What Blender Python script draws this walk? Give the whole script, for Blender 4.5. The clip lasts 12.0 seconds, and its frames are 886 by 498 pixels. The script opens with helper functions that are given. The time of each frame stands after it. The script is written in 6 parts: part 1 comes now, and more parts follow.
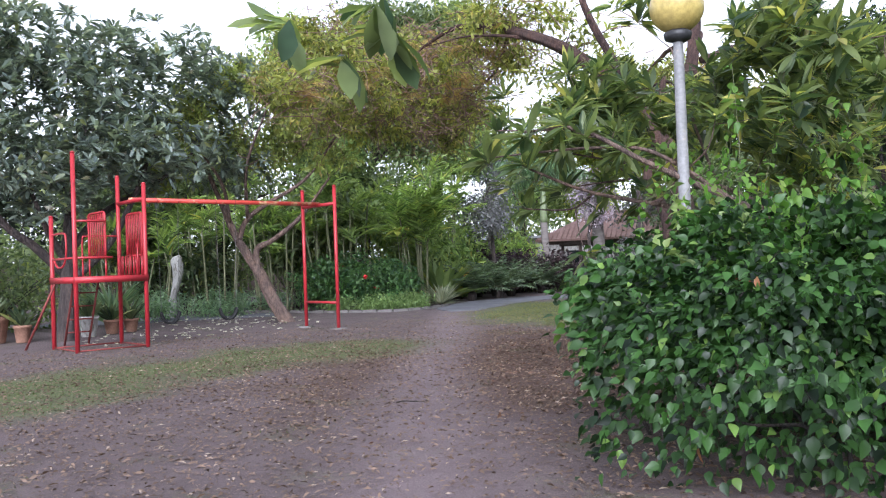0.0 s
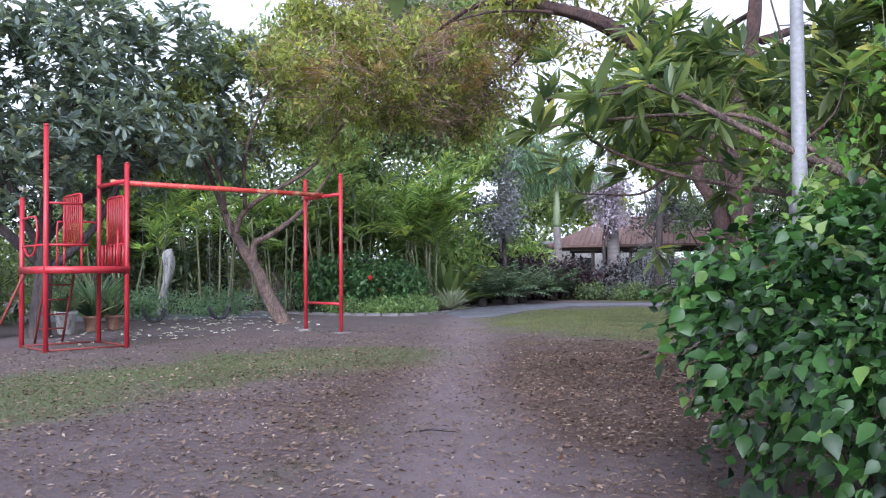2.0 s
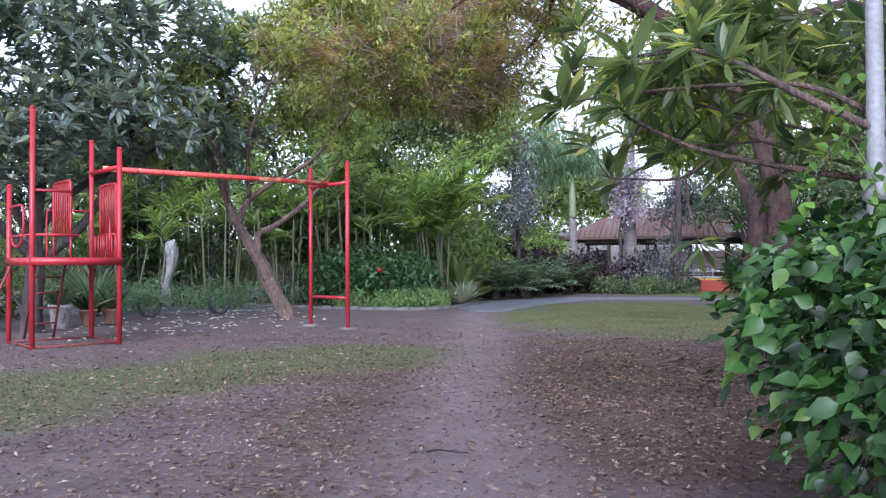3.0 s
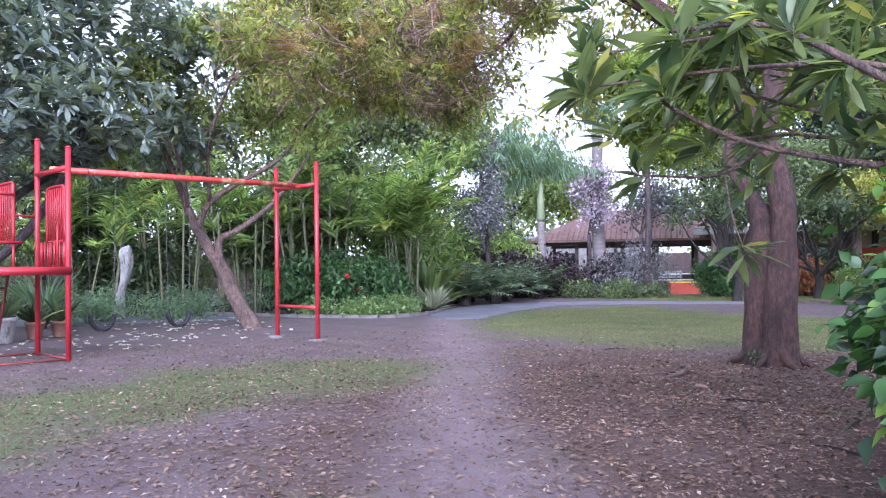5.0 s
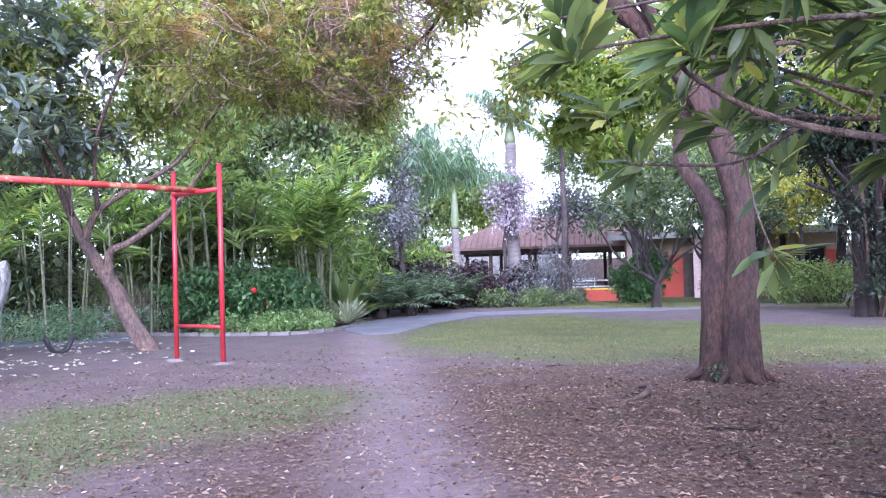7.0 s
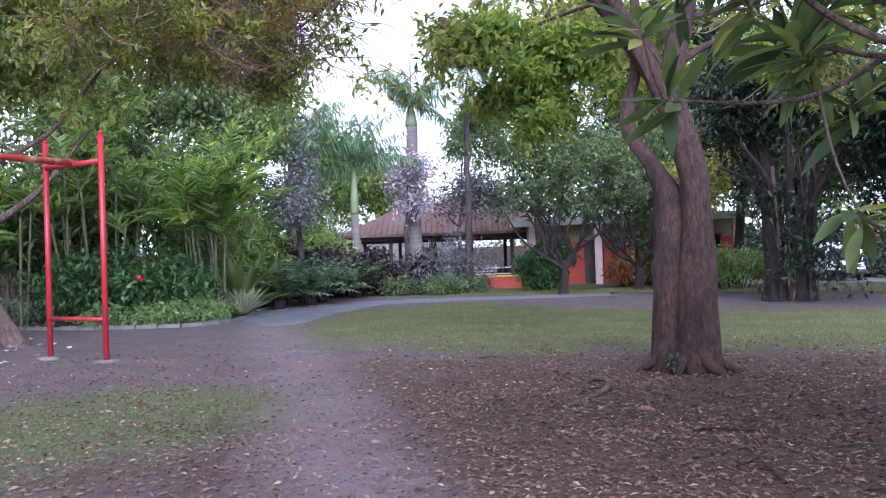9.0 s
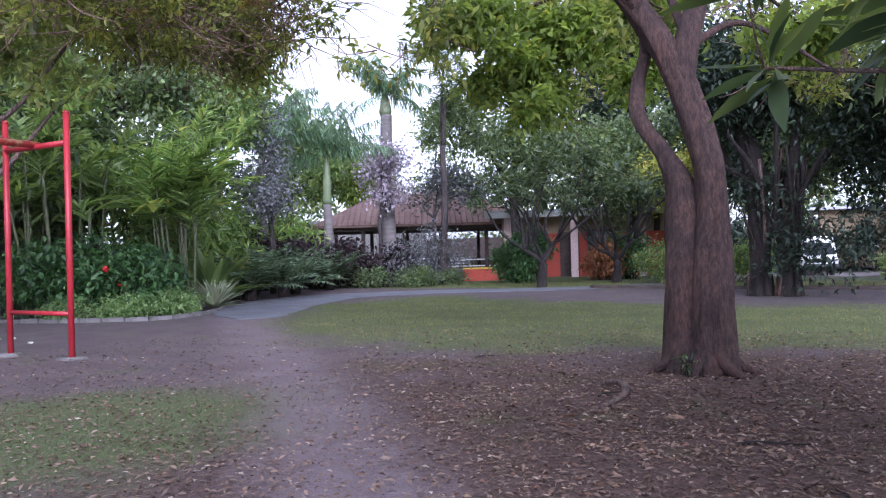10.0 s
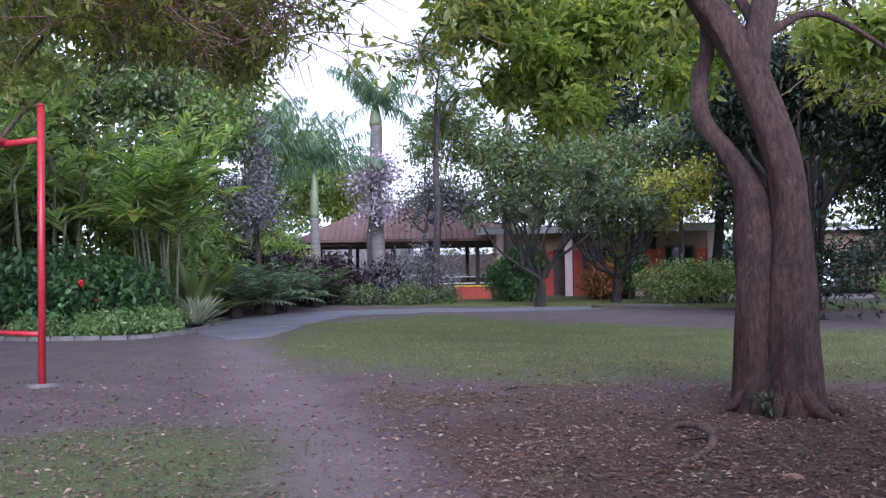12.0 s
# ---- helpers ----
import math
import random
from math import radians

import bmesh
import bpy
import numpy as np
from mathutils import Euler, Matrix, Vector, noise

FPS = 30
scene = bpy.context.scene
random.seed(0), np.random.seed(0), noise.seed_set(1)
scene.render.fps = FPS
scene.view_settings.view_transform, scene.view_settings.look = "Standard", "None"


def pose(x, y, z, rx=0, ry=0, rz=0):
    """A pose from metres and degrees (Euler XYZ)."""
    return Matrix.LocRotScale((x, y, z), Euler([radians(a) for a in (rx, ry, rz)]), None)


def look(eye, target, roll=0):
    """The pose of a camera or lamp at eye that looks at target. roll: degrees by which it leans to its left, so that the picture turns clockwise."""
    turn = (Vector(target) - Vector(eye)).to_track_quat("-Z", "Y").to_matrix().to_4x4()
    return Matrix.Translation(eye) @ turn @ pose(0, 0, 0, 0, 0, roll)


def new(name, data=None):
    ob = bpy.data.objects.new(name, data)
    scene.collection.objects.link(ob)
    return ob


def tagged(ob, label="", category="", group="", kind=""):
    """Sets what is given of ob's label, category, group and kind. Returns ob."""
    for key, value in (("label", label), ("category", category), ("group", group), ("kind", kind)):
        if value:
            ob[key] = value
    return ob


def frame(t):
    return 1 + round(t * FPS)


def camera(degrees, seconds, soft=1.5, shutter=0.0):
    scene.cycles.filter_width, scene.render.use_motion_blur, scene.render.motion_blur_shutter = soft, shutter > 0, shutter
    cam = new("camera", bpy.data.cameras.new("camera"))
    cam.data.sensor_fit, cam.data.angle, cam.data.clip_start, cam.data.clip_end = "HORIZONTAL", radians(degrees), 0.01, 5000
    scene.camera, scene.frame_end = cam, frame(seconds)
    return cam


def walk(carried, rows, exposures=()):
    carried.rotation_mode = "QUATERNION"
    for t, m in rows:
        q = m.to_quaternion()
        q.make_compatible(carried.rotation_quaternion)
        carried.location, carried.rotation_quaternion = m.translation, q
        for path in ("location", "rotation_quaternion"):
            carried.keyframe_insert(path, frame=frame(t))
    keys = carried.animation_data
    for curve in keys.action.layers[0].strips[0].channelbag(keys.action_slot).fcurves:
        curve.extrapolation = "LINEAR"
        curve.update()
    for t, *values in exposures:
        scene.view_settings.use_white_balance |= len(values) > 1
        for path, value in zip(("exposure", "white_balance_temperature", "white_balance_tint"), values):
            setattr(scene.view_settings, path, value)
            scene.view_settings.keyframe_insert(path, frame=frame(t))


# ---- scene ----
cam = camera(55.0, 12.0, soft=1.15)
PATH = [
    (0, (3.129, -0.732, 1.414), (1.625, 0.585, 1.453), -2.1),
    (0.5, (2.642, -0.596, 1.36), (1.161, 0.747, 1.419), -1.6),
    (1, (2.217, -0.371, 1.37), (0.735, 0.971, 1.429), -1.3),
    (1.5, (1.714, 0.286, 1.322), (0.206, 1.598, 1.378), -1.1),
    (2, (1.462, 0.289, 1.306), (-0.043, 1.605, 1.359), -0.5),
    (2.5, (1.084, 0.598, 1.335), (-0.431, 1.902, 1.373), -0.5),
    (2.7, (0.943, 0.755, 1.326), (-0.583, 2.047, 1.361), -0.3),
    (4.3, (0.051, 1.158, 1.376), (-1.438, 2.492, 1.401), -0.7),
    (4.5, (-0.02, 1.193, 1.381), (-1.501, 2.537, 1.408), -0.7),
    (4.6, (-0.075, 1.242, 1.378), (-1.552, 2.59, 1.41), -0.4),
    (5, (-0.223, 1.319, 1.386), (-1.683, 2.685, 1.427), -0.7),
    (5.5, (-0.5, 1.424, 1.438), (-1.927, 2.825, 1.476), -1.1),
    (6, (-0.819, 1.672, 1.445), (-2.208, 3.11, 1.464), -1.3),
    (6.5, (-1.126, 1.923, 1.476), (-2.477, 3.397, 1.454), -1.7),
    (6.8, (-1.291, 2.056, 1.418), (-2.614, 3.556, 1.417), -1.6),
    (7, (-1.444, 2.11, 1.426), (-2.743, 3.629, 1.484), -1.7),
    (7.2, (-1.534, 2.183, 1.427), (-2.811, 3.717, 1.547), -2.0),
    (8.8, (-2.505, 2.737, 1.361), (-3.615, 4.401, 1.39), -1.8),
    (9, (-2.633, 2.863, 1.35), (-3.727, 4.537, 1.375), -1.9),
    (9.5, (-2.959, 3.102, 1.353), (-4.018, 4.799, 1.364), -1.9),
    (10, (-3.311, 3.254, 1.378), (-4.338, 4.97, 1.38), -1.5),
    (10.5, (-3.622, 3.501, 1.354), (-4.637, 5.224, 1.364), -1.2),
    (11, (-3.955, 3.662, 1.357), (-4.96, 5.391, 1.377), -0.9),
    (11.5, (-4.27, 3.819, 1.378), (-5.256, 5.559, 1.406), -0.9),
    (12, (-4.466, 4.079, 1.387), (-5.446, 5.822, 1.427), -0.8),
]
EXPOSURE = [(0, 1.22, 5700, 15), (2.7, 1.2, 5300, 19), (4.4, 1.34, 5250, 26), (5.5, 1.9, 5120, 29), (7.1, 1.98, 5080, 30), (8.9, 1.25, 5220, 25), (12, 0.95, 5250, 25)]
walk(cam, [(t, look(eye, target, roll)) for t, eye, target, roll in PATH], exposures=EXPOSURE)

# ---- world and sun: a pale overcast evening ----
world = bpy.data.worlds.new("overcast_sky")
scene.world = world
world.use_nodes = True
wt = world.node_tree
sky = wt.nodes.new("ShaderNodeTexSky")
sky.sky_type = "NISHITA"
sky.sun_disc = False
sky.sun_elevation = radians(32)
sky.sun_rotation = radians(140)
sky.air_density, sky.dust_density, sky.ozone_density = 1.0, 1.6, 1.0
soft_sky = wt.nodes.new("ShaderNodeHueSaturation")
soft_sky.inputs["Saturation"].default_value = 0.13
back = wt.nodes["Background"]
back.inputs["Strength"].default_value = 0.15
wt.links.new(sky.outputs["Color"], soft_sky.inputs["Color"])
wt.links.new(soft_sky.outputs["Color"], back.inputs["Color"])
sun = new("sun", bpy.data.lights.new("sun", "SUN"))
sun.data.energy, sun.data.angle, sun.data.color = 1.5, radians(40), (1.0, 0.97, 0.93)
sun.matrix_world = look((5, -6, 5.4), (0, 0, 0))


# ---- materials ----
def nodes_of(name):
    m = bpy.data.materials.new(name)
    m.use_nodes = True
    return m, m.node_tree, m.node_tree.nodes["Principled BSDF"]


def noise_node(nt, scale, detail=4.0, rough=0.6, coord="Object", stretch=None):
    tc = nt.nodes.new("ShaderNodeTexCoord")
    n = nt.nodes.new("ShaderNodeTexNoise")
    n.inputs["Scale"].default_value, n.inputs["Detail"].default_value = scale, detail
    n.inputs["Roughness"].default_value = rough
    if stretch:
        mp = nt.nodes.new("ShaderNodeMapping")
        mp.inputs["Scale"].default_value = stretch
        nt.links.new(tc.outputs[coord], mp.inputs["Vector"])
        nt.links.new(mp.outputs["Vector"], n.inputs["Vector"])
    else:
        nt.links.new(tc.outputs[coord], n.inputs["Vector"])
    return n.outputs["Fac"]


def ramp(nt, fac, stops):
    r = nt.nodes.new("ShaderNodeValToRGB")
    el = r.color_ramp.elements
    while len(el) < len(stops):
        el.new(0.5)
    for e, (p, c) in zip(el, stops):
        e.position, e.color = p, (*c, 1)
    nt.links.new(fac, r.inputs["Fac"])
    return r.outputs["Color"]


def mix(nt, fac, a, b, kind="MIX"):
    m = nt.nodes.new("ShaderNodeMix")
    m.data_type, m.blend_type = "RGBA", kind
    for sock, v in ((m.inputs["Factor"], fac), (m.inputs["A"], a), (m.inputs["B"], b)):
        if isinstance(v, bpy.types.NodeSocket):
            nt.links.new(v, sock)
        elif isinstance(v, tuple):
            sock.default_value = (*v, 1)
        else:
            sock.default_value = v
    return m.outputs["Result"]


def bump(nt, bsdf, fac, strength, distance=0.02):
    b = nt.nodes.new("ShaderNodeBump")
    b.inputs["Strength"].default_value, b.inputs["Distance"].default_value = strength, distance
    nt.links.new(fac, b.inputs["Height"])
    nt.links.new(b.outputs["Normal"], bsdf.inputs["Normal"])


def mat(name, c1, c2, scale=3.0, fine=40.0, rough=0.8, relief=0.3, metal=0.0, stretch=None, wear=None, wear_at=0.62):
    """A surface that wanders between two colours, with fine grain, relief and worn spots."""
    m, nt, p = nodes_of(name)
    big = noise_node(nt, scale, stretch=stretch)
    small = noise_node(nt, fine, 3.0, stretch=stretch)
    col = ramp(nt, big, [(0.32, c1), (0.68, c2)])
    grey = ramp(nt, small, [(0.25, (0.72,) * 3), (0.75, (1.18,) * 3)])
    col = mix(nt, 1.0, col, grey, "MULTIPLY")
    if wear:
        spot = ramp(nt, noise_node(nt, scale * 2.3, 8.0, 0.7, stretch=stretch), [(wear_at - 0.03, (0, 0, 0)), (wear_at + 0.05, (1, 1, 1))])
        col = mix(nt, spot, col, wear)
    nt.links.new(col, p.inputs["Base Color"])
    p.inputs["Roughness"].default_value, p.inputs["Metallic"].default_value = rough, metal
    if relief:
        bump(nt, p, small, relief)
    return m


def leaf_mat(name, dark, light, rare=None, rough=0.45, trans=0.3, glow=1.7, uneven=0.3, patch=0.9):
    """Leaves: each island its own shade, a few rare ones, some light shining through."""
    m, nt, p = nodes_of(name)
    geo = nt.nodes.new("ShaderNodeNewGeometry")
    stops = [(0.0, dark), (0.85, light)]
    if rare:
        stops = [(0.0, dark), (0.8, light), (0.93, light), (0.97, rare)]
    col = ramp(nt, geo.outputs["Random Per Island"], stops)
    # Patches of leaf tone; where strong, they colour shaded depth into the clumps.
    mottled = ramp(nt, noise_node(nt, patch, 3.0), [(0.32, (1 - uneven,) * 3), (0.68, (1 + uneven,) * 3)])
    col = mix(nt, 1.0, col, mottled, "MULTIPLY")
    nt.links.new(col, p.inputs["Base Color"])
    p.inputs["Roughness"].default_value = rough
    tr = nt.nodes.new("ShaderNodeBsdfTranslucent")
    nt.links.new(mix(nt, 1.0, col, (glow, glow * 1.02, glow * 0.55), "MULTIPLY"), tr.inputs["Color"])
    ms = nt.nodes.new("ShaderNodeMixShader")
    ms.inputs["Fac"].default_value = trans
    nt.links.new(p.outputs["BSDF"], ms.inputs[1])
    nt.links.new(tr.outputs["BSDF"], ms.inputs[2])
    nt.links.new(ms.outputs["Shader"], nt.nodes["Material Output"].inputs["Surface"])
    return m


def bark_mat(name, c1, c2, scale=3.0, relief=1.0):
    """Furrowed bark: long plates between dark cracks, blotched with grey."""
    m, nt, p = nodes_of(name)
    plates = noise_node(nt, 30.0, 7.0, 0.7, stretch=(1, 1, 0.22))
    blotch = noise_node(nt, scale, 6.0, 0.7, stretch=(1, 1, 0.6))
    grain = noise_node(nt, 70.0, 3.0, 0.7, stretch=(1, 1, 0.3))
    col = ramp(nt, plates, [(0.3, tuple(0.4 * v for v in c1)), (0.42, c1), (0.7, c2)])
    col = mix(nt, 1.0, col, ramp(nt, blotch, [(0.32, (0.55, 0.55, 0.62)), (0.5, (1.0, 0.98, 1.0)), (0.68, (1.45, 1.3, 1.2))]), "MULTIPLY")
    col = mix(nt, 1.0, col, ramp(nt, grain, [(0.25, (0.7,) * 3), (0.75, (1.25,) * 3)]), "MULTIPLY")
    nt.links.new(col, p.inputs["Base Color"])
    p.inputs["Roughness"].default_value = 0.92
    bump(nt, p, plates, relief, 0.06)
    return m


def ground_mat():
    """Bare dirt, trodden path, leaf litter and grass, laid out by the sheet's own zones."""
    m, nt, p = nodes_of("ground_earth")
    at = nt.nodes.new("ShaderNodeVertexColor")
    at.layer_name = "zones"
    sep = nt.nodes.new("ShaderNodeSeparateColor")
    nt.links.new(at.outputs["Color"], sep.inputs["Color"])
    mid = noise_node(nt, 1.6, 6.0)
    fine = noise_node(nt, 26.0, 5.0, 0.75)
    grit = noise_node(nt, 90.0, 3.0, 0.7)
    dirt = ramp(nt, mid, [(0.3, (0.09, 0.064, 0.065)), (0.7, (0.136, 0.102, 0.104))])
    trod = ramp(nt, mid, [(0.3, (0.142, 0.105, 0.109)), (0.7, (0.195, 0.15, 0.157))])
    litter = ramp(nt, fine, [(0.3, (0.033, 0.019, 0.014)), (0.55, (0.094, 0.053, 0.041)), (0.72, (0.18, 0.112, 0.088))])
    grass = ramp(nt, fine, [(0.3, (0.05, 0.064, 0.022)), (0.6, (0.11, 0.132, 0.046)), (0.8, (0.18, 0.165, 0.086))])

    def zone(ch):
        a = nt.nodes.new("ShaderNodeMath")
        a.operation = "MULTIPLY_ADD"
        nt.links.new(fine, a.inputs[0])
        a.inputs[1].default_value = 0.9
        nt.links.new(sep.outputs[ch], a.inputs[2])
        return ramp(nt, a.outputs[0], [(0.55, (0, 0, 0)), (1.15, (1, 1, 1))])

    col = mix(nt, zone("Blue"), dirt, litter)
    col = mix(nt, zone("Green"), col, trod)
    col = mix(nt, zone("Red"), col, grass)
    col = mix(nt, 1.0, col, ramp(nt, grit, [(0.3, (0.45,) * 3), (0.7, (1.5,) * 3)]), "MULTIPLY")
    nt.links.new(col, p.inputs["Base Color"])
    p.inputs["Roughness"].default_value = 0.95
    bump(nt, p, fine, 0.6, 0.03)
    return m


GROUND = ground_mat()
RED = mat("worn_red_paint", (0.33, 0.018, 0.026), (0.45, 0.032, 0.042), 2.0, 60, 0.42, 0.1, wear=(0.22, 0.06, 0.04), wear_at=0.66)
RED_WORN = mat("flaking_red_paint", (0.5, 0.05, 0.035), (0.58, 0.07, 0.05), 1.2, 50, 0.5, 0.2, wear=(0.6, 0.36, 0.2), wear_at=0.57)
RUST = mat("rusty_dark_red", (0.17, 0.03, 0.028), (0.26, 0.05, 0.04), 4, 50, 0.7, 0.3)
CONCRETE = mat("concrete", (0.13, 0.115, 0.11), (0.2, 0.18, 0.175), 1.5, 30, 0.9, 0.3, wear=(0.22, 0.19, 0.18))
PAVING = mat("grey_paving", (0.13, 0.13, 0.15), (0.19, 0.19, 0.215), 1.0, 30, 0.85, 0.25, wear=(0.25, 0.2, 0.2))
RUBBER = mat("black_rubber", (0.008, 0.008, 0.009), (0.02, 0.02, 0.021), 8, 60, 0.85, 0.15)
CHAIN = mat("dull_chain_steel", (0.16, 0.15, 0.15), (0.25, 0.24, 0.23), 20, 90, 0.5, 0.1, metal=0.6)
SILVER = mat("grey_painted_steel", (0.21, 0.21, 0.22), (0.29, 0.285, 0.29), 2, 30, 0.6, 0.05, wear=(0.36, 0.32, 0.27))
GLOBE = mat("cream_globe", (0.5, 0.38, 0.12), (0.58, 0.46, 0.17), 2, 20, 0.25, 0.0)
BLACK = mat("black_plastic", (0.02, 0.02, 0.022), (0.04, 0.04, 0.045), 5, 40, 0.5, 0.05)
BARK_BROWN = bark_mat("red_brown_bark", (0.05, 0.028, 0.023), (0.122, 0.07, 0.055))
BARK_GREY = bark_mat("grey_bark", (0.05, 0.04, 0.038), (0.105, 0.085, 0.078))
BARK_TAN = bark_mat("tan_bark", (0.12, 0.085, 0.07), (0.27, 0.19, 0.155))
BARK_DARK = bark_mat("dark_bark", (0.025, 0.02, 0.018), (0.06, 0.047, 0.042))
TWIG = mat("twig_brown", (0.16, 0.1, 0.075), (0.28, 0.18, 0.14), 9, 40, 0.9, 0.2)
PALM_TRUNK = mat("ringed_palm_trunk", (0.16, 0.14, 0.135), (0.25, 0.22, 0.21), 2, 14, 0.9, 0.6, stretch=(0.3, 0.3, 3))
CANE = mat("green_cane", (0.11, 0.12, 0.06), (0.2, 0.2, 0.11), 3, 14, 0.6, 0.2, stretch=(0.5, 0.5, 4))
CROWNSHAFT = mat("green_crownshaft", (0.16, 0.21, 0.1), (0.24, 0.28, 0.16), 2, 20, 0.5, 0.1)
L_FRANGI = leaf_mat("frangipani_leaf", (0.09, 0.12, 0.12), (0.24, 0.29, 0.25), (0.28, 0.31, 0.16), 0.4, 0.35)
L_NEAR = leaf_mat("long_leaf", (0.035, 0.07, 0.04), (0.2, 0.25, 0.1), (0.48, 0.46, 0.14), 0.33, 0.5, uneven=0.45, patch=1.3)
L_FEATHER = leaf_mat("feathery_leaf", (0.085, 0.11, 0.035), (0.34, 0.36, 0.11), (0.44, 0.38, 0.13), 0.5, 0.55, uneven=0.5, patch=1.6)
L_FEATHER_DRY = leaf_mat("drying_feathery_leaf", (0.18, 0.13, 0.065), (0.4, 0.28, 0.15), (0.38, 0.36, 0.12), 0.6, 0.55)
L_SPRAY = leaf_mat("hanging_spray_leaf", (0.11, 0.16, 0.04), (0.3, 0.37, 0.1), (0.4, 0.38, 0.08), 0.5, 0.6)
L_FEATHER_YOUNG = leaf_mat("young_feathery_leaf", (0.15, 0.19, 0.08), (0.36, 0.41, 0.14), (0.3, 0.25, 0.1), 0.5, 0.5, uneven=0.45, patch=1.6)
# Dark end near black, so scattered leaves pass for shaded gaps in the hedge.
L_HEDGE = leaf_mat("hedge_leaf", (0.003, 0.012, 0.004), (0.042, 0.108, 0.02), (0.13, 0.22, 0.045), 0.45, 0.25, uneven=0.45, patch=2.2)
L_DARK = leaf_mat("dark_tree_leaf", (0.055, 0.088, 0.045), (0.19, 0.24, 0.12), (0.26, 0.3, 0.1), 0.4, 0.48)
# Near-black leaf tones that put deep shade into whole crowns.
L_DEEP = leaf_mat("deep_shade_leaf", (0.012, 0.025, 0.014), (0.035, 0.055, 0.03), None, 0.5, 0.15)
L_MID = leaf_mat("mid_green_leaf", (0.095, 0.15, 0.06), (0.28, 0.36, 0.14), (0.38, 0.4, 0.12), 0.45, 0.48)
L_PALM = leaf_mat("palm_leaflet", (0.09, 0.155, 0.055), (0.33, 0.43, 0.16), (0.46, 0.46, 0.14), 0.33, 0.55, uneven=0.45, patch=1.2)
L_ROYAL = leaf_mat("royal_palm_leaflet", (0.1, 0.165, 0.11), (0.24, 0.34, 0.23), None, 0.35, 0.5)
L_GREY = leaf_mat("silvery_leaf", (0.09, 0.1, 0.1), (0.2, 0.195, 0.21), (0.12, 0.15, 0.09), 0.6, 0.2, 1.2)
L_PINK = leaf_mat("pale_mauve_bract", (0.28, 0.23, 0.3), (0.6, 0.52, 0.62), (0.25, 0.22, 0.2), 0.6, 0.25, 1.2)
L_CLIMB = leaf_mat("climber_leaf", (0.07, 0.17, 0.03), (0.2, 0.36, 0.07), (0.3, 0.42, 0.1), 0.45, 0.5)
L_GLOSS = leaf_mat("glossy_dark_leaf", (0.035, 0.06, 0.035), (0.14, 0.18, 0.095), (0.26, 0.28, 0.1), 0.35, 0.4)
L_CYCAD = leaf_mat("cycad_leaflet", (0.04, 0.075, 0.045), (0.19, 0.26, 0.15), None, 0.3, 0.3, 1.3)
L_SHRUB = leaf_mat("shrub_leaf", (0.025, 0.07, 0.028), (0.13, 0.24, 0.085), None, 0.38, 0.32)
L_HERB = leaf_mat("herb_leaf", (0.12, 0.2, 0.07), (0.26, 0.36, 0.14), None, 0.5, 0.3)
L_YELLOW = leaf_mat("yellow_green_leaf", (0.26, 0.3, 0.05), (0.46, 0.45, 0.1), (0.5, 0.3, 0.08), 0.45, 0.3)
L_STRIPE = leaf_mat("striped_pale_leaf", (0.2, 0.25, 0.15), (0.5, 0.52, 0.36), None, 0.4, 0.15, 1.2)
L_RUST = leaf_mat("rusty_leaf", (0.25, 0.1, 0.05), (0.4, 0.18, 0.08), None, 0.5, 0.25, 1.2)
L_MAROON = leaf_mat("maroon_leaf", (0.025, 0.018, 0.022), (0.065, 0.038, 0.044), None, 0.45, 0.2, 1.2)
L_GRASS = leaf_mat("grass_blade", (0.09, 0.115, 0.03), (0.26, 0.255, 0.085), (0.26, 0.22, 0.13), 0.6, 0.3, 1.3)
L_TURF = leaf_mat("strip_grass_blade", (0.045, 0.068, 0.022), (0.115, 0.14, 0.05), (0.2, 0.17, 0.1), 0.6, 0.3, 1.3)
L_DRY = leaf_mat("dry_leaf", (0.06, 0.034, 0.022), (0.22, 0.148, 0.108), (0.38, 0.3, 0.24), 0.7, 0.15, 1.1)
L_DRYDARK = leaf_mat("dark_dry_leaf", (0.04, 0.022, 0.015), (0.17, 0.086, 0.054), (0.4, 0.28, 0.19), 0.75, 0.1, 1.1)
PETAL = leaf_mat("white_petal", (0.45, 0.43, 0.36), (0.7, 0.68, 0.6), None, 0.5, 0.25, 1.0)
RED_PETAL = leaf_mat("red_petal", (0.6, 0.02, 0.03), (0.75, 0.05, 0.06), None, 0.5, 0.25, 1.2)
TERRACOTTA = mat("terracotta", (0.25, 0.13, 0.09), (0.36, 0.2, 0.14), 5, 40, 0.85, 0.25)
WHITE = mat("white_paint", (0.7, 0.7, 0.7), (0.8, 0.8, 0.79), 2, 30, 0.6, 0.06)
WEATHERED_WHITE = mat("weathered_white_plaster", (0.34, 0.33, 0.31), (0.5, 0.49, 0.47), 5, 20, 0.9, 0.5, stretch=(1, 1, 0.3), wear=(0.2, 0.18, 0.15), wear_at=0.56)
ROOF_TILE = mat("faded_red_roof", (0.25, 0.15, 0.13), (0.36, 0.24, 0.21), 1.0, 12, 0.85, 0.4, wear=(0.3, 0.2, 0.18))
DARK_WOOD = mat("dark_timber", (0.05, 0.035, 0.03), (0.1, 0.07, 0.06), 4, 30, 0.7, 0.3)
RED_WALL = mat("brick_red_wall", (0.4, 0.07, 0.045), (0.5, 0.1, 0.065), 0.8, 25, 0.85, 0.2)
OCHRE_WALL = mat("ochre_wall", (0.3, 0.22, 0.14), (0.38, 0.29, 0.19), 0.8, 25, 0.85, 0.15)
